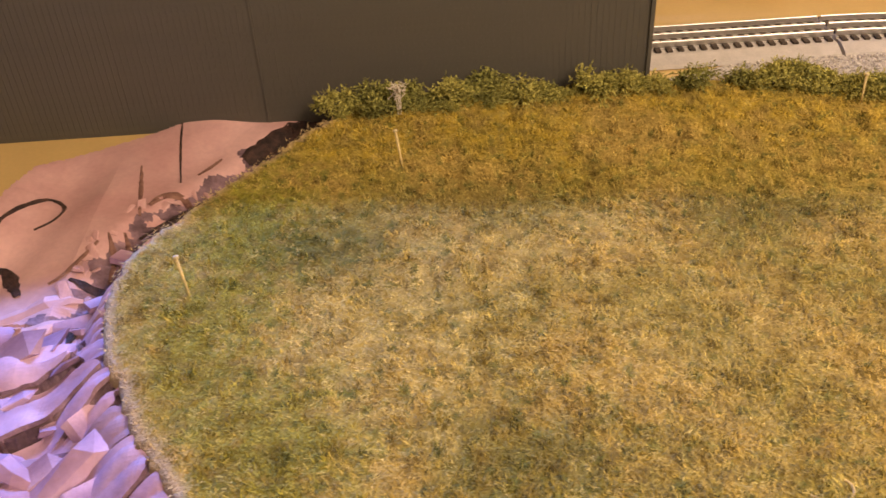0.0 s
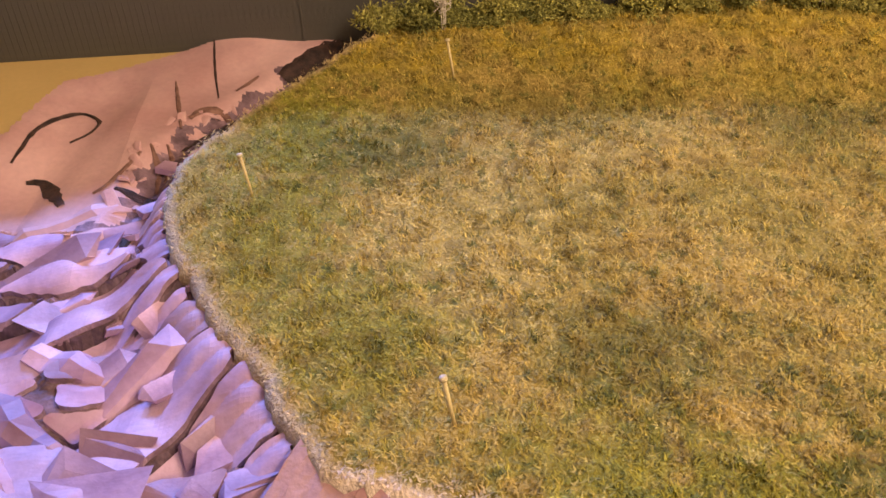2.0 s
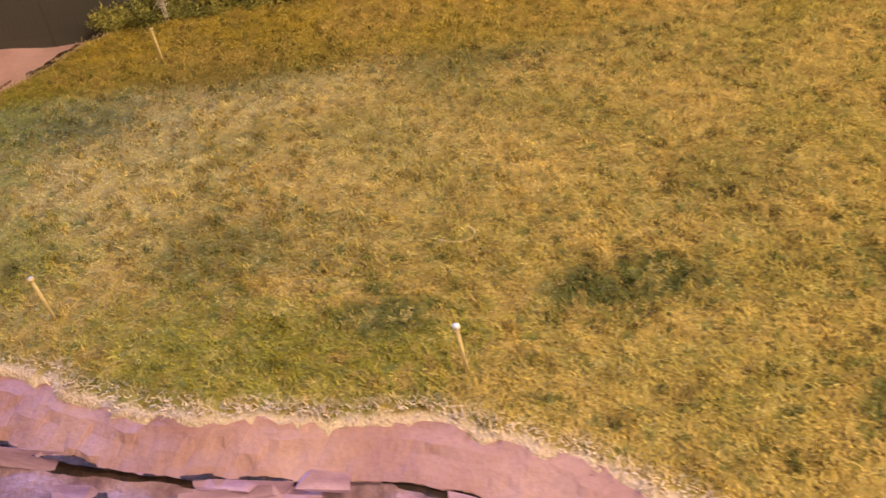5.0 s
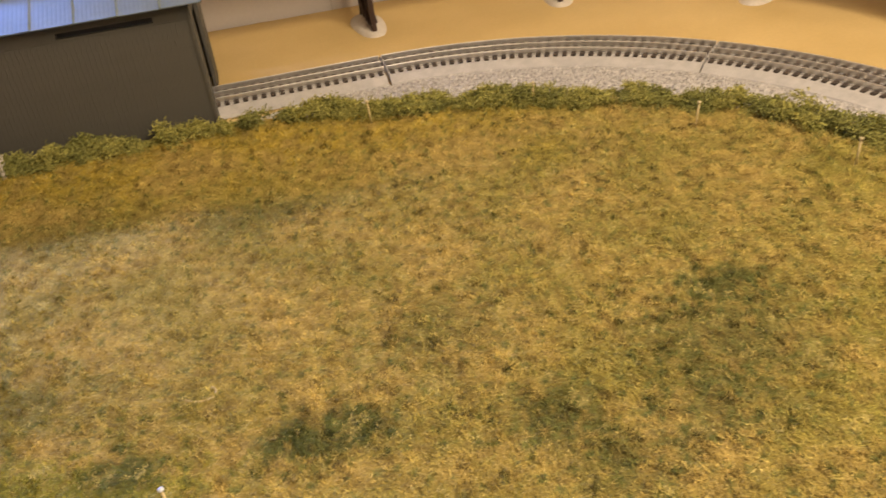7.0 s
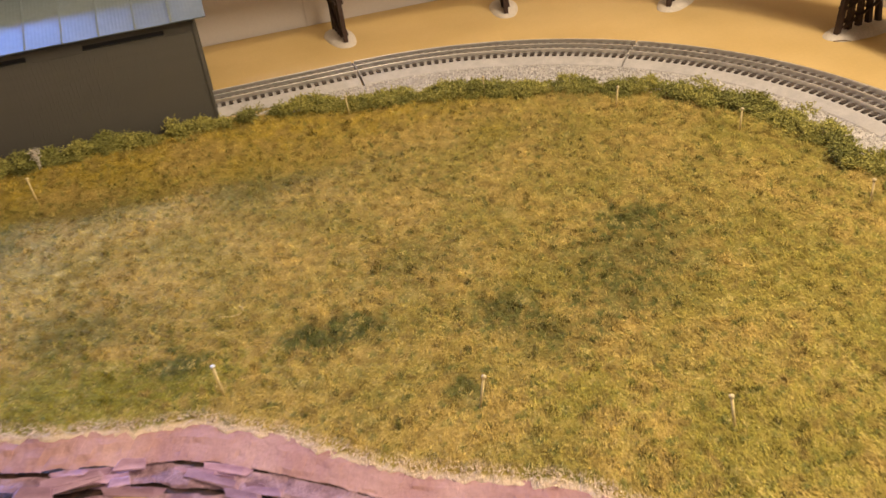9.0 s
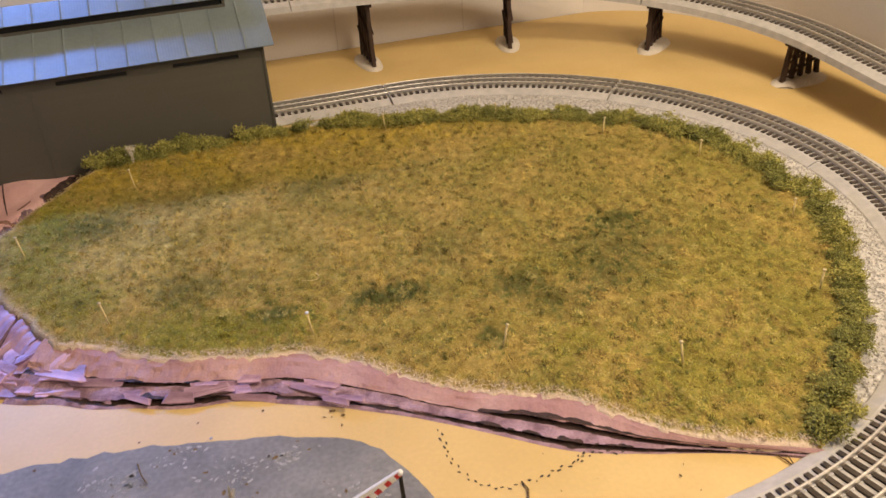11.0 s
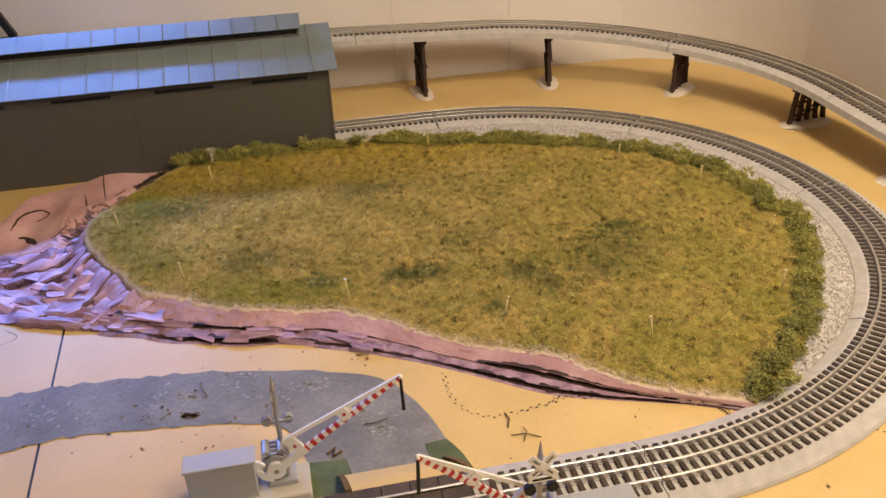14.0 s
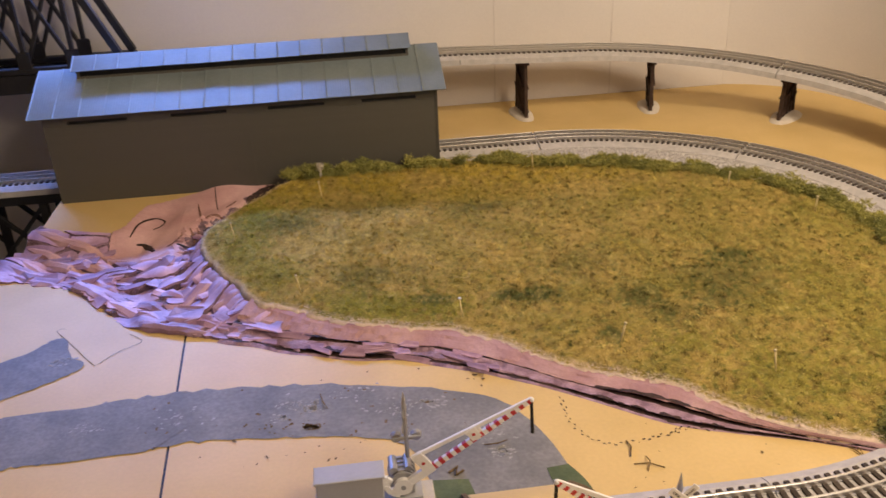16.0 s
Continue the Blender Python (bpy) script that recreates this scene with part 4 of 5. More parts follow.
# ---- gravel between hedge and track ----
def gravel():
    gr = np.random.RandomState(9)
    verts, faces = [], []
    base = np.array([(1, 0, 0), (-1, 0, 0), (0, 1, 0), (0, -1, 0), (0, 0, 1), (0, 0, -1)], float)
    tri = [(0, 2, 4), (2, 1, 4), (1, 3, 4), (3, 0, 4), (2, 0, 5), (1, 2, 5), (3, 1, 5), (0, 3, 5)]
    ang = gr.uniform(radians(-74), radians(112), 40000)
    rad = gr.uniform(0.335, 0.424, 40000)
    px, py = rad * np.cos(ang), rad * np.sin(ang)
    keep = (rad < 0.419 + 0.006 * np.sin(ang * 13) * np.sin(ang * 31)) & (px > -0.165) & ~inside(TURF, px, py)
    for x, y, r in list(zip(px[keep], py[keep], rad[keep]))[:13000]:
        k = gr.uniform(0.0006, 0.0017)
        z = 0.0018 + 0.007 * (0.424 - r) / 0.08 + gr.uniform(0, 0.0008)
        off = len(verts)
        for q in base * gr.uniform(0.6, 1.2, (6, 1)) * k:
            verts.append((x + q[0], y + q[1], z + q[2] * 0.8))
        faces += [tuple(off + i for i in t) for t in tri]
    tagged(link_mesh("gravel", verts, faces, GRAVEL), "pale crushed gravel between hedge and track", "gravel", kind="stuff")
    n = 120
    ring_v, ring_f = [], []
    for i in range(n + 1):
        a = radians(-74 + 186 * i / n)
        for r, z in ((0.425, 0.0012), (0.34, 0.0085), (0.30, 0.0085)):
            ring_v.append((r * math.cos(a), min(r * math.sin(a), 0.42), min(z, 0.0015 + 0.007 * max(0.0, min(1.0, (a + 1.05) / 0.25)))))
    for i in range(n):
        for j in range(2):
            ring_f.append((3 * i + j, 3 * i + 3 + j, 3 * i + 4 + j, 3 * i + 1 + j))
    tagged(link_mesh("gravel_bed", ring_v, ring_f, GRAVEL), "pale glued gravel bed sloping to the track", "gravel", kind="structure")


gravel()


# ---- carved foam bank and cliffs ----
foam_bank = empty("foam_bank", pose(0, 0, 0), "carved pink foam bank with broken flakes beside the turf, cool light painted in as lilac", "foam bank", kind="structure")
BANK = [(-0.42, 0.372), (-0.52, 0.372), (-0.595, 0.340), (-0.640, 0.312), (-0.660, 0.245), (-0.68, 0.226), (-0.769, 0.260), (-0.792, 0.285), (-0.806, 0.226), (-0.812, 0.150), (-0.80, 0.100), (-0.746, 0.088), (-0.688, 0.054), (-0.641, 0.001), (-0.605, -0.048), (-0.529, -0.082),
        (-0.449, -0.114), (-0.400, -0.10), (-0.455, 0.0), (-0.505, 0.085), (-0.515, 0.135), (-0.503, 0.187), (-0.451, 0.258), (-0.405, 0.322)]
TURF_SIDE = smooth_line([(-0.408, -0.077), (-0.445, -0.060), (-0.473, -0.010), (-0.497, 0.030), (-0.524, 0.085), (-0.535, 0.135), (-0.523, 0.187), (-0.471, 0.258), (-0.425, 0.322)], 0.01)
BOARD_SIDE = smooth_line([(-0.812, 0.150), (-0.80, 0.100), (-0.746, 0.088), (-0.688, 0.054), (-0.641, 0.001), (-0.605, -0.048), (-0.529, -0.082), (-0.449, -0.114)], 0.01)
SHED_SIDE = smooth_line([(-0.42, 0.372), (-0.52, 0.372), (-0.595, 0.340), (-0.640, 0.312), (-0.660, 0.245), (-0.68, 0.226), (-0.769, 0.260), (-0.792, 0.285)], 0.01)
DITCH = smooth_line([(-0.425, 0.362), (-0.463, 0.338), (-0.491, 0.302), (-0.519, 0.268), (-0.538, 0.240), (-0.554, 0.207), (-0.558, 0.171), (-0.575, 0.13)], 0.008)


def near(line, x, y):
    return np.min(np.hypot(x[:, None] - line[None, :, 0], y[:, None] - line[None, :, 1]), axis=1)


def facets(x, y):
    """Slanted broken cells, long across the slope: height, cell, distance to the next cell."""
    gr = np.random.RandomState(4)
    n = 95
    seeds = np.stack((gr.uniform(-0.83, -0.38, n), gr.uniform(-0.13, 0.26, n)), 1)
    tilt = gr.normal(0, 0.26, (n, 2)) + np.array((0.03, 0.10))
    off = gr.uniform(-0.0035, 0.0035, n)
    warp = 0.008 * np.sin(70 * x + 40 * y) + 0.005 * np.sin(150 * y - 60 * x)
    lean = 0.5 * np.clip((x + 0.60) / 0.08, -1, 1)
    u0, w0 = x[:, None] - seeds[None, :, 0], y[:, None] - seeds[None, :, 1]
    u = (u0 + lean[:, None] * w0) * 0.50 + warp[:, None] * 0.10
    w = (w0 - lean[:, None] * u0) * 1.40 + warp[:, None] * 0.12
    d = np.hypot(u, w)
    cell = np.argmin(d, axis=1)
    two = np.partition(d, 1, axis=1)[:, :2]
    facet = 0.0055 * np.tanh((off[cell] + (tilt[cell] * np.stack((x - seeds[cell, 0], y - seeds[cell, 1]), 1)).sum(1)) / 0.0055)
    return facet, cell, two[:, 1] - two[:, 0]


def bank_height(x, y):
    dt, db, ds, dd = near(TURF_SIDE, x, y), near(BOARD_SIDE, x, y), near(SHED_SIDE, x, y), near(DITCH, x, y)
    soft = lambda d, w: np.clip(d / w, 0, 1) ** 2 * (3 - 2 * np.clip(d / w, 0, 1))
    deep = 0.006 + 0.012 * np.clip((-0.58 - x) / 0.05, 0, 1)
    z = -deep * soft(np.minimum(db, ds), 0.06) + 0.003
    facet, cell, gap = facets(x, y)
    rough = np.clip(np.maximum((0.132 - y - 0.35 * (x + 0.56)) / 0.02, (-0.665 - x) / 0.03), 0, 1)
    z = z + facet * rough * np.clip(np.minimum(db / 0.012, ds / 0.03), 0, 1)
    # the smooth pink slope rolls gently
    z = z + (1 - rough) * (0.0035 * np.sin(34 * x + 9 * y) * np.cos(26 * y - 11 * x) + 0.003 * soft(np.abs(dd - 0.03), 0.03))
    # up to the turf
    rise = soft(1 - dt / np.where(y > 0.15, 0.012, np.where(y > 0.10, 0.024, 0.040)), 1)
    z = z * (1 - rise) + rise * (0.0165 + facet * rough * 0.3)
    z = z - 0.009 * np.exp(-(dd / 0.010) ** 2) * np.clip((y - 0.1) / 0.05, 0, 1)
    return z


def in_rough(x, y):
    return (y < 0.127 - 0.35 * (x + 0.56)) | (x < -0.675)


def flake_pieces():
    """Each broken cell is a loose slab of its own; the gaps round it are painted dark."""
    step = 0.0022
    nx, ny = int(0.44 / step), int(0.38 / step)
    X, Y = np.meshgrid(-0.815 + step * np.arange(nx), -0.115 + step * np.arange(ny))
    x, y = X.ravel(), Y.ravel()
    facet, cell, gap = facets(x, y)
    jag = np.array([noise.noise(Vector((a * 90, b * 90, 2))) for a, b in zip(x, y)])
    ok = inside(BANK, x, y) & in_rough(x, y) & (gap > 0.0008 + 0.0012 * jag) & (near(TURF_SIDE, x, y) > 0.001) & (near(BOARD_SIDE, x, y) > 0.002 + 0.006 * jag)
    z = np.zeros(len(x))
    z[ok] = bank_height(x[ok], y[ok]) + 0.0009 * jag[ok]
    quads = {}
    for j in range(ny - 1):
        for i in range(nx - 1):
            q = (j * nx + i, j * nx + i + 1, (j + 1) * nx + i + 1, (j + 1) * nx + i)
            if ok[q[0]] and ok[q[1]] and ok[q[2]] and ok[q[3]] and cell[q[0]] == cell[q[1]] == cell[q[2]] == cell[q[3]]:
                quads.setdefault(cell[q[0]], []).append(q)
    for c in sorted(quads):
        qs = quads[c]
        if len(qs) < 4:
            continue
        index, verts, faces, edges = {}, [], [], {}
        for q in qs:
            f = []
            for k in q:
                if k not in index:
                    index[k] = len(verts)
                    verts.append((x[k], y[k], z[k]))
                f.append(index[k])
            faces.append(tuple(f))
            for a, b in zip(f, f[1:] + f[:1]):
                edges[(a, b)] = True
        rim = [(a, b) for a, b in edges if (b, a) not in edges]
        for turn in range(2):
            total, count = {}, {}
            for a, b in rim:
                for p, q in ((a, b), (b, a)):
                    total[p] = total.get(p, Vector((0, 0, 0))) + Vector(verts[q])
                    count[p] = count.get(p, 0) + 1
            for p in total:
                verts[p] = tuple(Vector(verts[p]) * 0.45 + total[p] / count[p] * 0.55)
        low = {}
        for a, b in list(edges):
            if (b, a) not in edges:
                for k in (a, b):
                    if k not in low:
                        low[k] = len(verts)
                        verts.append((verts[k][0], verts[k][1], verts[k][2] - 0.005))
                faces.append((b, a, low[a], low[b]))
        ob = link_mesh("flake", verts, faces, SHARD, foam_bank)
        ob.data.materials.append(FOAMLOW)
        ob.data.polygons.foreach_set("material_index", [0] * len(qs) + [1] * (len(faces) - len(qs)))


def bank_mesh():
    step = 0.0020
    nx, ny = int(0.44 / step), int(0.50 / step)
    X, Y = np.meshgrid(-0.82 + step * np.arange(nx), -0.12 + step * np.arange(ny))
    x, y = X.ravel(), Y.ravel()
    gr = np.random.RandomState(6)
    x, y = x + gr.uniform(-0.0005, 0.0005, len(x)), y + gr.uniform(-0.0005, 0.0005, len(y))
    ok = inside(BANK, x, y)
    idx = -np.ones(len(x), int)
    idx[ok] = np.arange(ok.sum())
    z = bank_height(x[ok], y[ok]) - 0.0030 * in_rough(x[ok], y[ok])
    stain = near(DITCH, x[ok], y[ok])
    faces = []
    for j in range(ny - 1):
        for i in range(nx - 1):
            q = (idx[j * nx + i], idx[j * nx + i + 1], idx[(j + 1) * nx + i + 1], idx[(j + 1) * nx + i])
            if min(q) >= 0:
                faces.append(q)
    ob = link_mesh("slope", list(zip(x[ok], y[ok], z)), faces, FOAMSLOPE, foam_bank)
    # dark tone: painted crevice shade below the flakes, brown stain along the ditch
    ob.data.materials.append(FOAM_SHADE_STAIN)
    for q in ob.data.polygons:
        c = q.center
        blot = noise.noise(Vector((c.x * 60, c.y * 60, 0)))
        if c.y < 0.124 - 0.35 * (c.x + 0.56) or c.x < -0.675 or stain[q.vertices[0]] < 0.010 + 0.018 * blot:
            q.material_index = 1
    return ob


bank_mesh()
flake_pieces()
# near-black slab stands in for the shade beneath the bank
slab("foam_under", [(-0.80, 0.115), (-0.60, -0.03), (-0.45, -0.09), (-0.43, 0.30), (-0.60, 0.34), (-0.78, 0.29)], -0.08, -0.034, SCORCH_SHADE, label="dark slab painting the shade of the gap below the foam bank", category="foam bank", kind="structure")


def flake_mesh(seed):
    """A broken chunk of foam: flat facets, sharp edges, one end thinner."""
    gr = random.Random(seed)
    L, W, T = gr.uniform(0.014, 0.034), gr.uniform(0.008, 0.017), gr.uniform(0.003, 0.0065)
    bm = bmesh.new()
    for sx, sy in ((-1, -1), (-1, 1), (1, -1), (1, 1)):
        for sz in (-1, 1):
            bm.verts.new((sx * L * gr.uniform(0.55, 1.0), sy * W * gr.uniform(0.35, 1.0), sz * T * gr.uniform(0.4, 1.0) + 0.12 * sx * L))
    for k in range(3):
        bm.verts.new((L * gr.uniform(-1, 1), W * gr.choice((-1, 1)) * gr.uniform(0.6, 1.0), T * gr.uniform(-1, 1)))
    out = bmesh.ops.convex_hull(bm, input=bm.verts)
    bmesh.ops.delete(bm, geom=[q for q in out["geom_interior"] if isinstance(q, bmesh.types.BMVert)], context="VERTS")
    bmesh.ops.dissolve_limit(bm, angle_limit=radians(9), verts=bm.verts, edges=bm.edges)
    bmesh.ops.recalc_face_normals(bm, faces=bm.faces)
    me = bpy.data.meshes.new("flake")
    bm.to_mesh(me)
    bm.free()
    me.materials.append(SHARD)
    return me


flakes = [flake_mesh(300 + k) for k in range(14)]
g = random.Random(31)
spots = []
for k in range(44):
    t = g.random()
    i = int(t * (len(BOARD_SIDE) - 2))
    b, b2 = BOARD_SIDE[i], BOARD_SIDE[i + 1]
    a = TURF_SIDE[min(len(TURF_SIDE) - 1, int((1 - t) ** 0.8 * len(TURF_SIDE) * 0.62))]
    f = g.uniform(0.04, 0.93)
    x, y = b[0] + (a[0] - b[0]) * f, b[1] + (a[1] - b[1]) * f
    if y > 0.118 - 0.35 * (x + 0.56) or (x > -0.50 and f > 0.55) or f > 0.86:
        continue
    along = math.degrees(math.atan2(b2[1] - b[1], b2[0] - b[0]))
    across = math.degrees(math.atan2(a[1] - b[1], a[0] - b[0]))
    if f > 0.62:
        spots.append((x, y, across + g.gauss(0, 16), g.gauss(0, 14), -g.uniform(8, 26)))
    else:
        spots.append((x, y, along + g.gauss(0, 15), g.gauss(16, 11), g.gauss(0, 6)))
for k in range(16):
    i = int(g.uniform(0.0, 0.68) * (len(TURF_SIDE) - 1))
    a, d = TURF_SIDE[i], TURF_SIDE[i + 1] - TURF_SIDE[max(i - 1, 0)]
    out = np.array((-d[1], d[0])) / np.linalg.norm(d)
    f = g.uniform(0.010, 0.034)
    spots.append((a[0] + out[0] * f, a[1] + out[1] * f, math.degrees(math.atan2(out[1], out[0])) + g.gauss(0, 22), g.gauss(0, 18), g.uniform(4, 24)))
for k in range(14):
    spots.append((g.uniform(-0.800, -0.665), g.uniform(0.105, 0.205), g.gauss(-10, 9), g.gauss(10, 6), g.gauss(0, 3)))
zs = bank_height(np.array([q[0] for q in spots]), np.array([q[1] for q in spots]))
for (x, y, turn, tip, pitch), z in zip(spots, zs):
    ob = new("flake", flakes[g.randrange(14)])
    ob.parent = foam_bank
    size = g.uniform(0.45, 1.0)
    m = Matrix.Rotation(radians(turn), 3, "Z") @ Matrix.Rotation(radians(pitch), 3, "Y") @ Matrix.Rotation(radians(tip), 3, "X")
    ob.matrix_world = Matrix.LocRotScale((x, y, z + g.uniform(-0.0040, -0.0015)), m.to_quaternion(), (size * 1.3, size, size * 0.9))


def ridge(a, b, w, h, mat, label=""):
    """A long torn sheet of foam with a broken crest, sunk in the bank."""
    a, b = np.array(a), np.array(b)
    n = max(6, int(np.linalg.norm(b - a) / 0.012))
    d = (b - a) / np.linalg.norm(b - a)
    nrm = np.array((-d[1], d[0]))
    bend = g.uniform(-0.006, 0.006)
    verts, faces = [], []
    for i in range(n + 1):
        t = i / n
        taper = min(1.0, 0.25 + 4 * t, 0.15 + 3 * (1 - t))
        c = a + (b - a) * t + nrm * (bend * math.sin(math.pi * t) + g.gauss(0, 0.0008))
        z = float(bank_height(c[:1], c[1:])[0]) - 0.0015
        for u, k in ((-1.0, -0.8), (-0.75, 0.35), (-0.1, 1.0), (0.55, 0.75), (1.0, -0.8)):
            q = c + nrm * u * w * taper * g.uniform(0.85, 1.15)
            verts.append((q[0] + g.gauss(0, 0.0012), q[1], z + h * k * (taper if k > 0 else 1) * g.uniform(0.85, 1.15)))
    for i in range(n):
        for k in range(4):
            faces.append((5 * i + k, 5 * i + k + 1, 5 * i + 6 + k, 5 * i + 5 + k))
    faces += [tuple(range(5)), tuple(range(5 * n + 4, 5 * n - 1, -1))]
    return link_mesh("torn_sheet", verts, faces, mat, foam_bank, label)


for p, q, w, h in (((-0.632, 0.140), (-0.560, 0.166), 0.0085, 0.0040), ((-0.605, 0.114), (-0.556, 0.146), 0.0080, 0.0035), ((-0.795, 0.262), (-0.650, 0.160), 0.010, 0.0040), ((-0.800, 0.236), (-0.640, 0.128), 0.010, 0.0045), ((-0.800, 0.208), (-0.655, 0.112), 0.009, 0.0045)):
    ridge(p, q, w, h, FOAMSLOPE, "long torn sheet of brownish pink foam")
for p, q, w, h in (((-0.800, 0.180), (-0.670, 0.098), 0.010, 0.0050), ((-0.800, 0.150), (-0.690, 0.088), 0.009, 0.0045), ((-0.790, 0.124), (-0.700, 0.072), 0.009, 0.0040), ((-0.700, 0.085), (-0.625, 0.012), 0.009, 0.0050), ((-0.680, 0.095), (-0.600, 0.030), 0.010, 0.0045), ((-0.640, 0.020), (-0.560, -0.052), 0.008, 0.0050), ((-0.622, 0.040), (-0.545, -0.030), 0.010, 0.0050), ((-0.595, 0.048), (-0.530, 0.012), 0.009, 0.0045), ((-0.590, -0.048), (-0.500, -0.086), 0.007, 0.0045), ((-0.560, -0.040), (-0.470, -0.082), 0.008, 0.0060)):
    ridge(p, q, w, h, SHARD)


def groove(points, r, label, mat=None):
    """A dark strip along the foam, for melted grooves and the painted shade of hollows."""
    pts = smooth_line(points, 0.004)
    verts, faces = [], []
    n = len(pts)
    for i, p in enumerate(pts):
        d = pts[min(i + 1, n - 1)] - pts[max(i - 1, 0)]
        d = np.array((-d[1], d[0])) / max(np.linalg.norm(d), 1e-9)
        w = r * (0.35 + 0.65 * math.sin(math.pi * (i + 0.5) / n)) * g.uniform(0.75, 1.2)
        for k, zz in ((-1.0, 0.0003), (-0.5, 0.0010), (0.5, 0.0010), (1.0, 0.0003)):
            q = p + d * w * k
            verts.append((q[0], q[1], float(bank_height(q[:1], q[1:])[0]) + zz))
    for i in range(n - 1):
        for k in range(3):
            faces.append((4 * i + k, 4 * i + k + 1, 4 * i + 5 + k, 4 * i + 4 + k))
    return link_mesh("groove", verts, faces, mat or CRACK, foam_bank, label)


# hollow and channels: scorched brown deepened to paint the shade lying in them
groove([(-0.405, 0.357), (-0.430, 0.356), (-0.455, 0.349), (-0.473, 0.335), (-0.490, 0.318)], 0.0120, "dark strip painting the shade of the hollow between shed and turf", SCORCH_SHADE)
groove([(-0.451, 0.330), (-0.472, 0.316), (-0.490, 0.289), (-0.505, 0.271), (-0.518, 0.255), (-0.532, 0.240), (-0.546, 0.222)], 0.0062, "melted channel beside the turf, its deep shade painted in", SCORCH_SHADE)
groove([(-0.489, 0.274), (-0.508, 0.254), (-0.523, 0.239), (-0.536, 0.219)], 0.0050, "melted channel under the turf edge, its shade painted in", SCORCH_SHADE)
groove([(-0.649, 0.215), (-0.643, 0.247), (-0.630, 0.268), (-0.618, 0.274), (-0.607, 0.264), (-0.610, 0.251), (-0.621, 0.241)], 0.0019, "curled brown melted groove", SCORCH_SHADE)
groove([(-0.638, 0.202), (-0.629, 0.203), (-0.619, 0.189), (-0.608, 0.171)], 0.0046, "dark brown melted hollow", SCORCH_SHADE)
groove([(-0.543, 0.368), (-0.537, 0.318), (-0.531, 0.286)], 0.0009, "thin dark crack", SCORCH_SHADE)
groove([(-0.521, 0.297), (-0.514, 0.307), (-0.507, 0.318)], 0.0018, "brown crack in the foam")
groove([(-0.563, 0.308), (-0.556, 0.274), (-0.549, 0.242)], 0.0015, "brown crack in the foam")
groove([(-0.591, 0.178), (-0.582, 0.185), (-0.573, 0.203), (-0.569, 0.214)], 0.0022, "brown scorched smear")
groove([(-0.577, 0.178), (-0.564, 0.172), (-0.551, 0.171)], 0.0034, "dark scorched smear", SCORCH_SHADE)
groove([(-0.564, 0.222), (-0.557, 0.201), (-0.555, 0.178)], 0.0020, "brown scorched smear")
groove([(-0.555, 0.225), (-0.550, 0.208), (-0.551, 0.185)], 0.0017, "brown scorched smear")
groove([(-0.559, 0.154), (-0.560, 0.138), (-0.562, 0.122)], 0.0045, "dark strip painting the shade of a hole in the foam", SCORCH_SHADE)
groove([(-0.546, 0.255), (-0.539, 0.268), (-0.527, 0.270), (-0.520, 0.260)], 0.0032, "brown scorched patch")

# small chips broken loose along the scorched, shade-darkened channel
chips = []
for k in range(4):
    me = flake_mesh(500 + k)
    me.materials.clear()
    me.materials.append(FOAMSLOPE)
    chips.append(me)
for k in range(20):
    p = DITCH[g.randrange(6, len(DITCH) - 2)]
    x, y = p[0] - g.uniform(0.004, 0.030), p[1] - g.uniform(-0.004, 0.012)
    ob = new("chip", chips[k % 4])
    ob.parent = foam_bank
    size = g.uniform(0.14, 0.30)
    z = float(bank_height(np.array([x]), np.array([y]))[0])
    ob.matrix_world = Matrix.LocRotScale((x, y, z + 0.0002), Euler((g.gauss(0, 0.3), g.gauss(0, 0.3), g.uniform(0, 6.28))), (size, size, size))


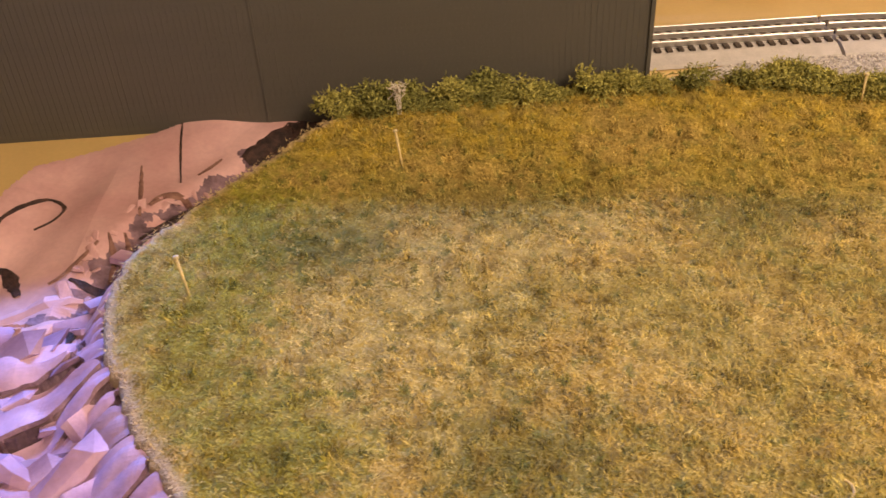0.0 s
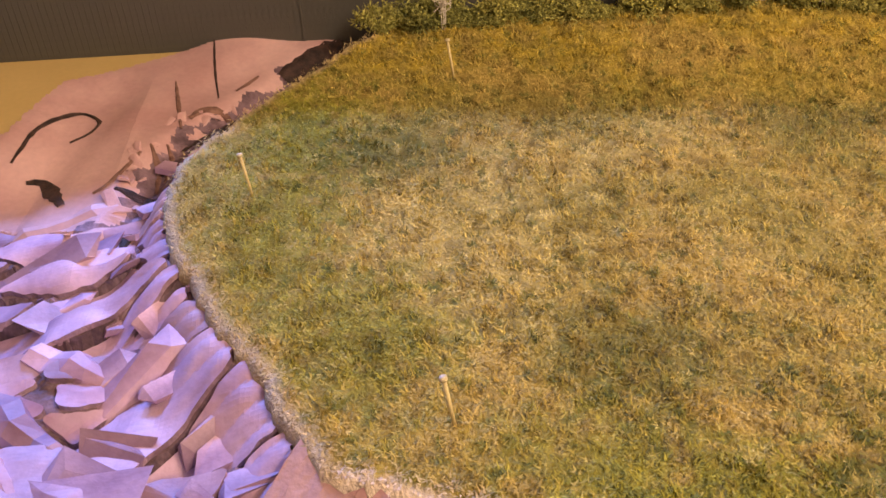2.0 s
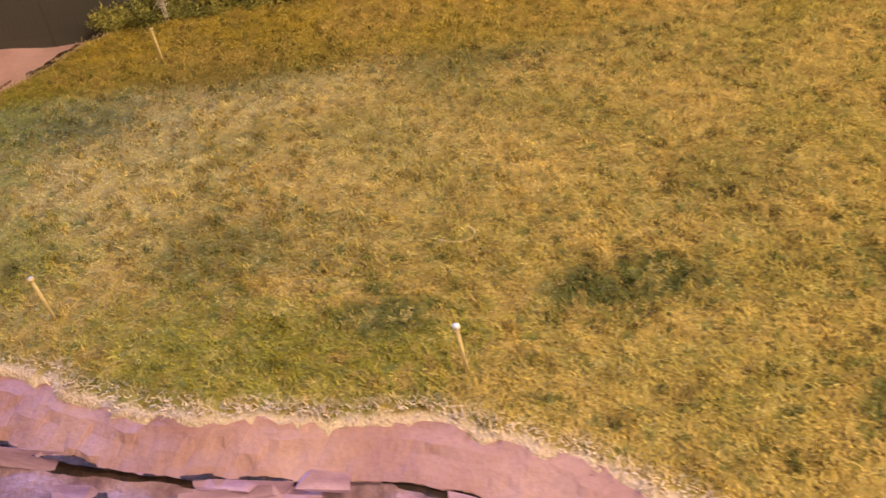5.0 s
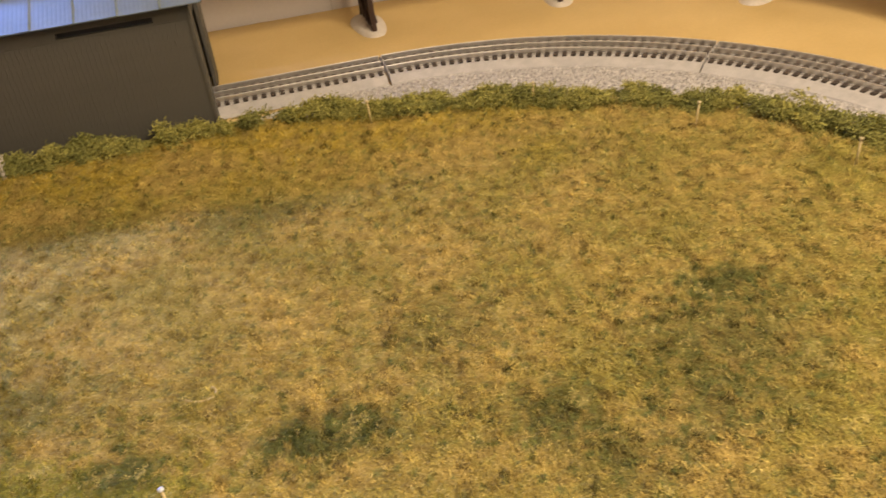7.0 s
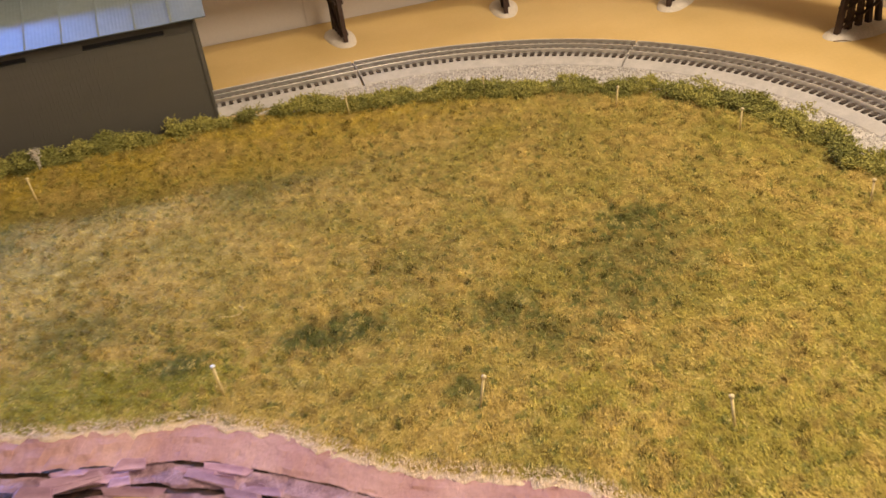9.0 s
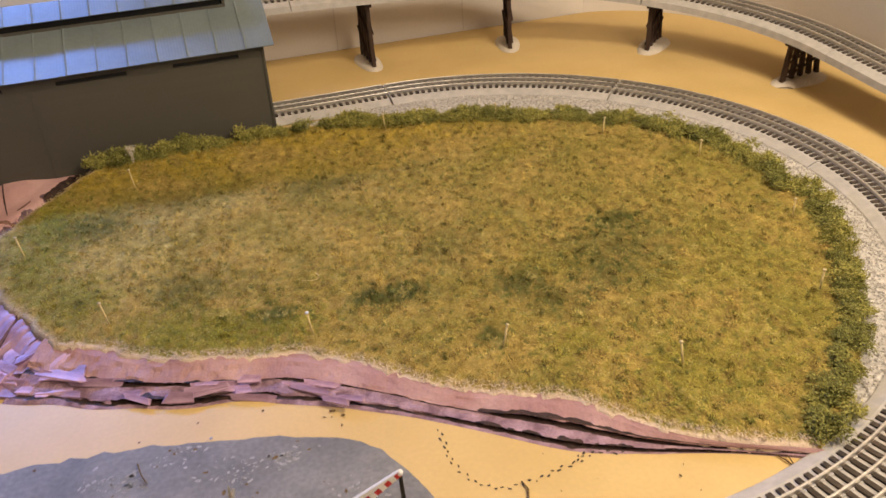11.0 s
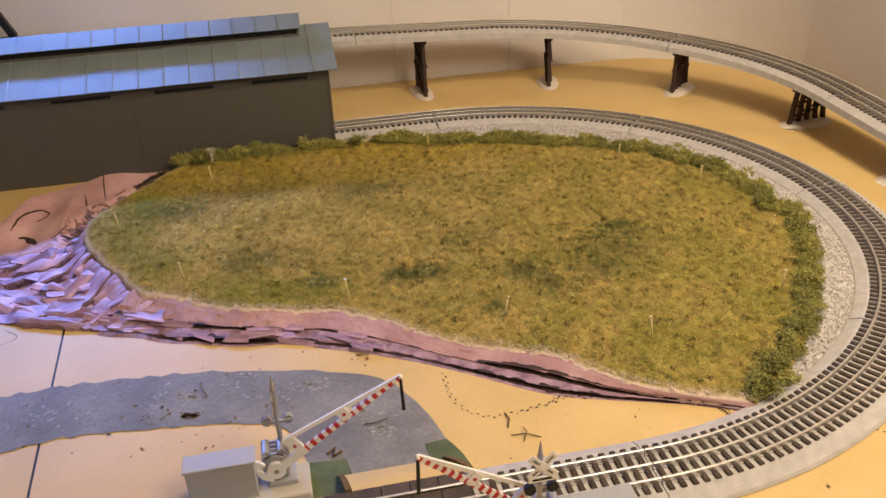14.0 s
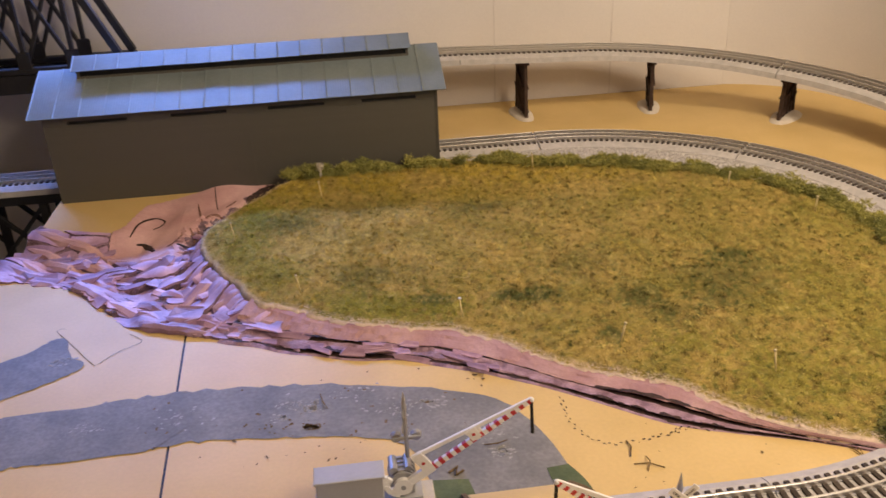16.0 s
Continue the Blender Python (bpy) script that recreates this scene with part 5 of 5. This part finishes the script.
def cliff():
    """The torn front face below the turf: a pink wall, splits with shade painted in and a lower ledge."""
    top = smooth_line([(-0.455, -0.045), (-0.408, -0.077), (-0.348, -0.118), (-0.290, -0.136), (-0.232, -0.150), (-0.178, -0.187), (-0.128, -0.232), (-0.077, -0.263), (-0.028, -0.293), (0.013, -0.337), (0.056, -0.368), (0.127, -0.402)], 0.003)
    foot = smooth_line([(-0.490, -0.100), (-0.430, -0.128), (-0.352, -0.162), (-0.296, -0.179), (-0.240, -0.198), (-0.187, -0.229), (-0.146, -0.256), (-0.088, -0.299), (-0.042, -0.331), (0.006, -0.353), (0.075, -0.380), (0.130, -0.408)], 0.003)
    n = 330
    prof = [(-0.12, 0.97), (0.0, 0.90), (0.10, 0.86), (0.22, 0.74), (0.36, 0.62), (0.45, 0.52), (0.47, 0.49), (0.16, 0.44), (0.16, 0.36), (0.50, 0.32), (0.62, 0.30), (0.78, 0.25), (0.82, 0.20), (0.45, 0.15), (0.45, 0.08), (0.90, 0.06), (1.0, 0.0)]
    verts, faces, k = [], [], len(prof)
    for i in range(n + 1):
        t = i / n
        a, b = top[int(t * (len(top) - 1))], foot[int(t * (len(foot) - 1))]
        h = float(turf_height(a[0], a[1])) - 0.001
        split1 = 0.5 + 0.5 * noise.noise(Vector((t * 9, 0.3, 0))) + 0.25 * math.sin(t * 7)
        split2 = 0.5 + 0.7 * noise.noise(Vector((t * 7, 5.3, 0)))
        def hump(lo, hi):
            return max(0.0, min(1.0, (t - lo) / 0.05, (hi - t) / 0.05))
        thick1 = 0.05 + 0.10 * hump(0.02, 0.22) + 0.12 * hump(0.20, 0.34) + 0.28 * hump(0.60, 0.99) + 0.06 * noise.noise(Vector((t * 22, 3.1, 0)))
        thick2 = 0.03 + 0.20 * hump(0.10, 0.36) + 0.20 * hump(0.56, 0.93) + 0.08 * noise.noise(Vector((t * 25, 8.1, 0)))
        for j, (u, w) in enumerate(prof):
            jag = noise.noise(Vector((t * 40, j * 1.7, 2))) * 0.06 + noise.noise(Vector((t * 130, j * 2.3, 7))) * 0.03
            if j in (6, 7):
                w = 0.46 + max(0.01, thick1) / 2
            if j in (8, 9):
                w = 0.44 - max(0.01, thick1) / 2
            if j in (12, 13):
                w = 0.14 + max(0.01, thick2) / 2
            if j in (14, 15):
                w = max(0.02, 0.12 - max(0.01, thick2) / 2)
            if j in (7, 8):
                u = 0.47 - 0.45 * min(1, thick1 * 7)
            if j in (13, 14):
                u = 0.82 - 0.45 * min(1, thick2 * 7)
            if j > 8:
                u += 0.16 * noise.noise(Vector((t * 11, 2.2, 6)))
            shift = 0.12 * noise.noise(Vector((t * 6, 9.1, 1)))
            u += jag if 0 < j < k - 1 else 0
            w = w + (shift if 4 < j < 13 else 0) + jag * 0.5 * (0 < j < k - 1)
            verts.append((a[0] + (b[0] - a[0]) * u, a[1] + (b[1] - a[1]) * u, max(0.0002, h * w)))
    for i in range(n):
        for j in range(k - 1):
            faces.append((i * k + j, i * k + j + 1, (i + 1) * k + j + 1, (i + 1) * k + j))
    ob = link_mesh("cliff", verts, faces, FOAM, foam_bank, "torn pink foam edge with shade painted into its long splits")
    ob.data.materials.append(SCORCH_SHADE)
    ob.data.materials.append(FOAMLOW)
    # faces inside the splits carry painted shade
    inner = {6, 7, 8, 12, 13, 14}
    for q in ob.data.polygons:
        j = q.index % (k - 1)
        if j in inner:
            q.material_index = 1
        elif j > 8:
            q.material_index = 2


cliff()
# torn sheets hanging along the cliff and piled at its broken end
crag = smooth_line([(-0.505, -0.062), (-0.470, -0.085), (-0.418, -0.112), (-0.350, -0.150), (-0.292, -0.166), (-0.238, -0.186), (-0.190, -0.216)], 0.004)
for k in range(40):
    t = g.random() ** 1.5
    i = int(t * (len(crag) - 2))
    p, d = crag[i], crag[i + 1] - crag[i]
    off = g.uniform(-0.010, 0.022 if t < 0.22 else 0.012)
    nrm = np.array((-d[1], d[0])) / np.linalg.norm(d)
    ob = new("flake", flakes[g.randrange(14)])
    ob.parent = foam_bank
    size = g.uniform(0.25, 0.62) * (1.1 if t < 0.3 else 0.8)
    m = Matrix.Rotation(math.atan2(d[1], d[0]) + radians(g.gauss(0, 7)), 3, "Z") @ Matrix.Rotation(radians(g.gauss(0, 3)), 3, "Y") @ Matrix.Rotation(radians(g.gauss(24, 12)), 3, "X")
    z = max(0.001, 0.0045 + 0.38 * max(0.0, off) + g.uniform(-0.003, 0.003))
    ob.matrix_world = Matrix.LocRotScale((p[0] + nrm[0] * off, p[1] + nrm[1] * off, z), m.to_quaternion(), (size * (1.2 if t < 0.2 else 2.0), size * 0.75, size * 0.6))


# ---- the grade crossing ----
crossing = empty("grade_crossing", pose(0, 0, 0), "brown timber grade crossing with a tan ramp over the track", "crossing")
for lo, hi in ((-0.4725, -0.4595), (-0.4545, -0.4415)):
    for k in range(5):
        x = -0.270 + k * 0.0235
        part("deck_board", box((x, lo, 0.009), (x + 0.0230, hi, 0.0134), 0.0004), DECK, crossing)
for y0, y1 in ((-0.4375, -0.4245), (-0.490, -0.4770)):
    for k in range(5):
        x = -0.270 + k * 0.0235
        part("deck_board", box((x, y0, 0.006), (x + 0.0230, y1, 0.0132), 0.0004), DECK, crossing)
ramp_bm = bmesh.new()
steps = 8
prev = None
for k in range(steps + 1):
    f = k / steps
    y, z = -0.392 - 0.032 * f, 0.0016 + 0.0106 * math.sin(f * math.pi / 2)
    row = [ramp_bm.verts.new((-0.250 + 0.004 * f, y, z)), ramp_bm.verts.new((-0.172 + 0.018 * f, y, z)), ramp_bm.verts.new((-0.172 + 0.018 * f, y, 0.0016)), ramp_bm.verts.new((-0.250 + 0.004 * f, y, 0.0016))]
    if prev:
        for i in range(4):
            ramp_bm.faces.new((prev[i], prev[(i + 1) % 4], row[(i + 1) % 4], row[i]))
    prev = row
part("ramp", ramp_bm, TAN, crossing, "tan painted ramp board")
for x in (-0.2535, -0.1625):
    bm = bmesh.new()
    for k in range(8):
        f0, f1 = k / 8, (k + 1) / 8
        sx = 0.004 if x < -0.2 else 0.016
        bar(bm, (x + sx * f0, -0.392 - 0.032 * f0, 0.002 + 0.011 * math.sin(f0 * 1.57)), (x + sx * f1, -0.392 - 0.032 * f1, 0.002 + 0.011 * math.sin(f1 * 1.57)), 0.004, 0.003)
    part("ramp_edge", bm, TWIG, crossing, "dark brown curved edge strip")


# ---- crossing gates ----
def crossing_gate(m, with_sign):
    top = empty("crossing_gate", m, "grey crossing gate with raised red-white striped arm" + (" and crossbuck" if with_sign else ""), "crossing gate", "crossing gates")
    cy = 0.007 if with_sign else -0.020
    deep = 0.018
    cx = 0.007 if with_sign else 0.0
    part("base_plate", box((-0.078, min(cy - 0.006, -0.016), 0.0), (0.022, max(cy + deep + 0.005, 0.012), 0.011), 0.001), BASEGREY, top, "pale grey base plate")
    cab = part("equipment_cabinet", box((-0.074 + cx, cy, 0.011), (-0.020 + cx, cy + deep, 0.046), 0.0008), BOXGREY, top, "grey relay cabinet with flat lid")
    part("lid", box((-0.0755 + cx, cy - 0.0015, 0.046), (-0.0185 + cx, cy + deep + 0.0015, 0.0485), 0.0006), BOXGREY, cab)
    for k in range(3):
        x = -0.072 + cx + k * 0.0170
        for side in (cy + deep,):
            door = part("door", box((x, side, 0.014), (x + 0.0155, side + 0.0013, 0.044), 0.0005), BOXGREY, cab)
            part("latch", box((x + 0.0075, side - (0.0008 if side < cy else -0.0006), 0.036), (x + 0.0125, side + (0.0 if side < cy else 0.0024), 0.0400), 0.0002), WHITE, door)
    part("plinth", box((-0.012, -0.013, 0.011), (0.012, 0.010, 0.016), 0.0006), BOXGREY, top)
    bm = bmesh.new()
    rod(bm, (-0.004, -0.0095, 0.029), (-0.004, 0.012, 0.029), 0.0105, None, 20)
    add_box(bm, (-0.014, -0.009, 0.016), (0.006, 0.012, 0.030), 0.0015)
    for k in range(4):
        rod(bm, (-0.004, -0.007 + 0.0052 * k, 0.029), (-0.004, -0.0045 + 0.0052 * k, 0.029), 0.0117, None, 20)
    rod(bm, (-0.011, -0.007, 0.040), (-0.011, 0.010, 0.040), 0.0038, None, 10)
    rod(bm, (0.001, -0.007, 0.0405), (0.001, 0.010, 0.0405), 0.0033, None, 10)
    part("motor_housing", bm, SILVER, top, "silver ribbed gate motor")
    bm = bmesh.new()
    peak = 0.1045 if with_sign else 0.1095
    rod(bm, (0.002, 0.006, 0.014), (0.002, 0.006, peak - 0.016), 0.0021, 0.0018, 10)
    rod(bm, (0.002, 0.006, peak - 0.016), (0.002, 0.006, peak - 0.013), 0.0023, 0.0023, 10)
    rod(bm, (0.002, 0.006, peak - 0.013), (0.002, 0.006, peak), 0.0020, 0.0002, 10)
    mast = part("mast", bm, SILVER, top, "silver mast with pointed finial")
    face = 1
    for dx in (-0.0085, 0.0085):
        bm = bmesh.new()
        rod(bm, (0.002 + dx, 0.006, 0.063), (0.002 + dx, 0.006 + face * 0.0045, 0.063), 0.0040, 0.0046, 14)
        lamp_head = part("signal_lamp", bm, SILVER if not with_sign else BLACK, mast, "round flashing-light hood")
        bm = bmesh.new()
        rod(bm, (0.002 + dx, 0.006 + face * 0.0046, 0.063), (0.002 + dx, 0.006 + face * 0.0051, 0.063), 0.0038, 0.0038, 14)
        part("lamp_disc", bm, BLACK, mast, "black backing disc")
    part("lamp_bracket", box((-0.010, 0.0045, 0.0615), (0.014, 0.0075, 0.0645), 0.0004), SILVER, mast)
    ysign = 0.006 + face * (0.0056 if with_sign else 0.0032)
    for turn in (45, -45):
        blade_m = pose(0.002, ysign, 0.086 if with_sign else 0.083, 0, 0, 0 if with_sign else 78) @ pose(0, 0, 0, 0, turn, 0)
        blade = part("crossbuck_blade", box((-0.0140, -0.0004 if turn == 45 else 0.0005, -0.0031), (0.0140, 0.0004 if turn == 45 else 0.0013, 0.0031), 0.0002, blade_m), WHITE if with_sign else SILVER, mast, "white crossbuck blade" if with_sign else "bare silver back of a crossbuck blade")
        if with_sign:
            words = (("RAIL", -0.0075), ("ROAD", 0.0075)) if turn == 45 else (("CROS", -0.0075), ("SING", 0.0075))
            for text, shift in words:
                cu = bpy.data.curves.new("lettering", "FONT")
                cu.body, cu.size, cu.align_x, cu.align_y, cu.extrude = text, 0.0027, "CENTER", "CENTER", 0.0001
                cu.materials.append(BLACK)
                ob = new("lettering", cu)
                ob.parent = blade
                ob.matrix_basis = blade_m @ pose(-shift, 0.0007 if turn == 45 else 0.0016, 0, 90, 0, 180)
    if with_sign:
        part("track_sign", box((-0.0085, ysign - 0.0004, 0.0715), (0.0125, ysign + 0.0005, 0.0765), 0.0002), WHITE, mast, "white plate below the crossbuck")
        part("sign_lettering", box((-0.0055, ysign + 0.0005, 0.0732), (0.0095, ysign + 0.0008, 0.0750)), BLACK, mast)
    # raised arm: striped lower bar, plain upper brace, both meeting at the tip
    pivot, tip = (Vector((0.001, -0.001, 0.027)), Vector((0.089, -0.001, 0.103))) if with_sign else (Vector((-0.004, -0.012, 0.028)), Vector((0.103, -0.012, 0.101)))
    d = (tip - pivot)
    up = Vector((-d.z, 0, d.x)).normalized()
    arm = empty("gate_arm", Matrix.Identity(4), "", "")
    arm.parent = top
    bm = bmesh.new()
    rod(bm, pivot + Vector((0, -0.002, 0)), pivot + Vector((0, 0.002, 0)), 0.0078, None, 20)
    for k in range(7):
        a0, a1 = 2.4 + 0.30 * k, 2.4 + 0.30 * (k + 1)
        bar(bm, pivot + Vector((0.0135 * math.cos(a0), 0, 0.002 + 0.0105 * math.sin(a0))), pivot + Vector((0.0135 * math.cos(a1), 0, 0.002 + 0.0105 * math.sin(a1))), 0.0032, 0.0045)
    bar(bm, pivot + Vector((-0.012, 0, -0.004)), pivot, 0.003, 0.004)
    bar(bm, pivot, pivot + d * 0.24, 0.0032, 0.0075)
    bar(bm, pivot + Vector((-0.014, 0, 0.000)), pivot + Vector((-0.014, 0, 0.012)), 0.004, 0.003)
    part("counterweight", bm, WHITE, arm, "white rounded counterweight link")
    bm = bmesh.new()
    rod(bm, pivot + Vector((0, -0.0026, 0)), pivot + Vector((0, -0.0015, 0)), 0.0022, None, 10)
    part("pivot_bolt", bm, SILVER, arm)
    stripes = 26
    start = 0.20
    for k in range(stripes):
        f0, f1 = start + (1 - start) * k / stripes, start + (1 - start) * (k + 1) / stripes
        bm = bmesh.new()
        bar(bm, pivot + d * f0, pivot + d * f1, 0.0026, 0.0060 - 0.0022 * f0)
        part("stripe", bm, RED if k % 2 else WHITE, arm)
    bm = bmesh.new()
    bar(bm, pivot + d * 0.18 + up * 0.0185, tip + up * 0.0005, 0.0021, 0.0034)
    bar(bm, pivot + d * 0.62, pivot + d * 0.62 + up * 0.0090, 0.0018, 0.004)
    bar(bm, pivot + d * 0.84, pivot + d * 0.84 + up * 0.003, 0.0018, 0.003)
    part("brace", bm, WHITE, arm, "white upper brace of the arm")
    for f, r in ((0.21, 0.0195), (0.58, 0.0105)):
        bm = bmesh.new()
        a = pivot + d * (f - 0.035) + up * (r * 0.45)
        bar(bm, a, a + d * 0.07, 0.0036, r * 1.05)
        plate = part("plate", bm, WHITE, arm)
        bm = bmesh.new()
        c = a + d * 0.035
        rod(bm, c + Vector((0, -0.0022, 0)), c + Vector((0, 0.0022, 0)), 0.0015, None, 10)
        part("red_lamp", bm, RED, arm, "small round red lamp")
    bm = bmesh.new()
    rod(bm, tip + Vector((0.0, 0, -0.001)), tip + Vector((0.001, 0, -0.033)), 0.0013, 0.0015, 8)
    part("drop_rod", bm, BLACK, arm, "black rod hanging from the arm tip")
    bm = bmesh.new()
    bmesh.ops.create_uvsphere(bm, u_segments=8, v_segments=6, radius=0.0022, matrix=Matrix.Translation(tip))
    part("tip_lamp", bm, WHITE, arm)
    return top


crossing_gate(pose(-0.300, -0.389, 0.0), False)
crossing_gate(pose(-0.112, -0.5, 0.0, 0, 0, 180), True)
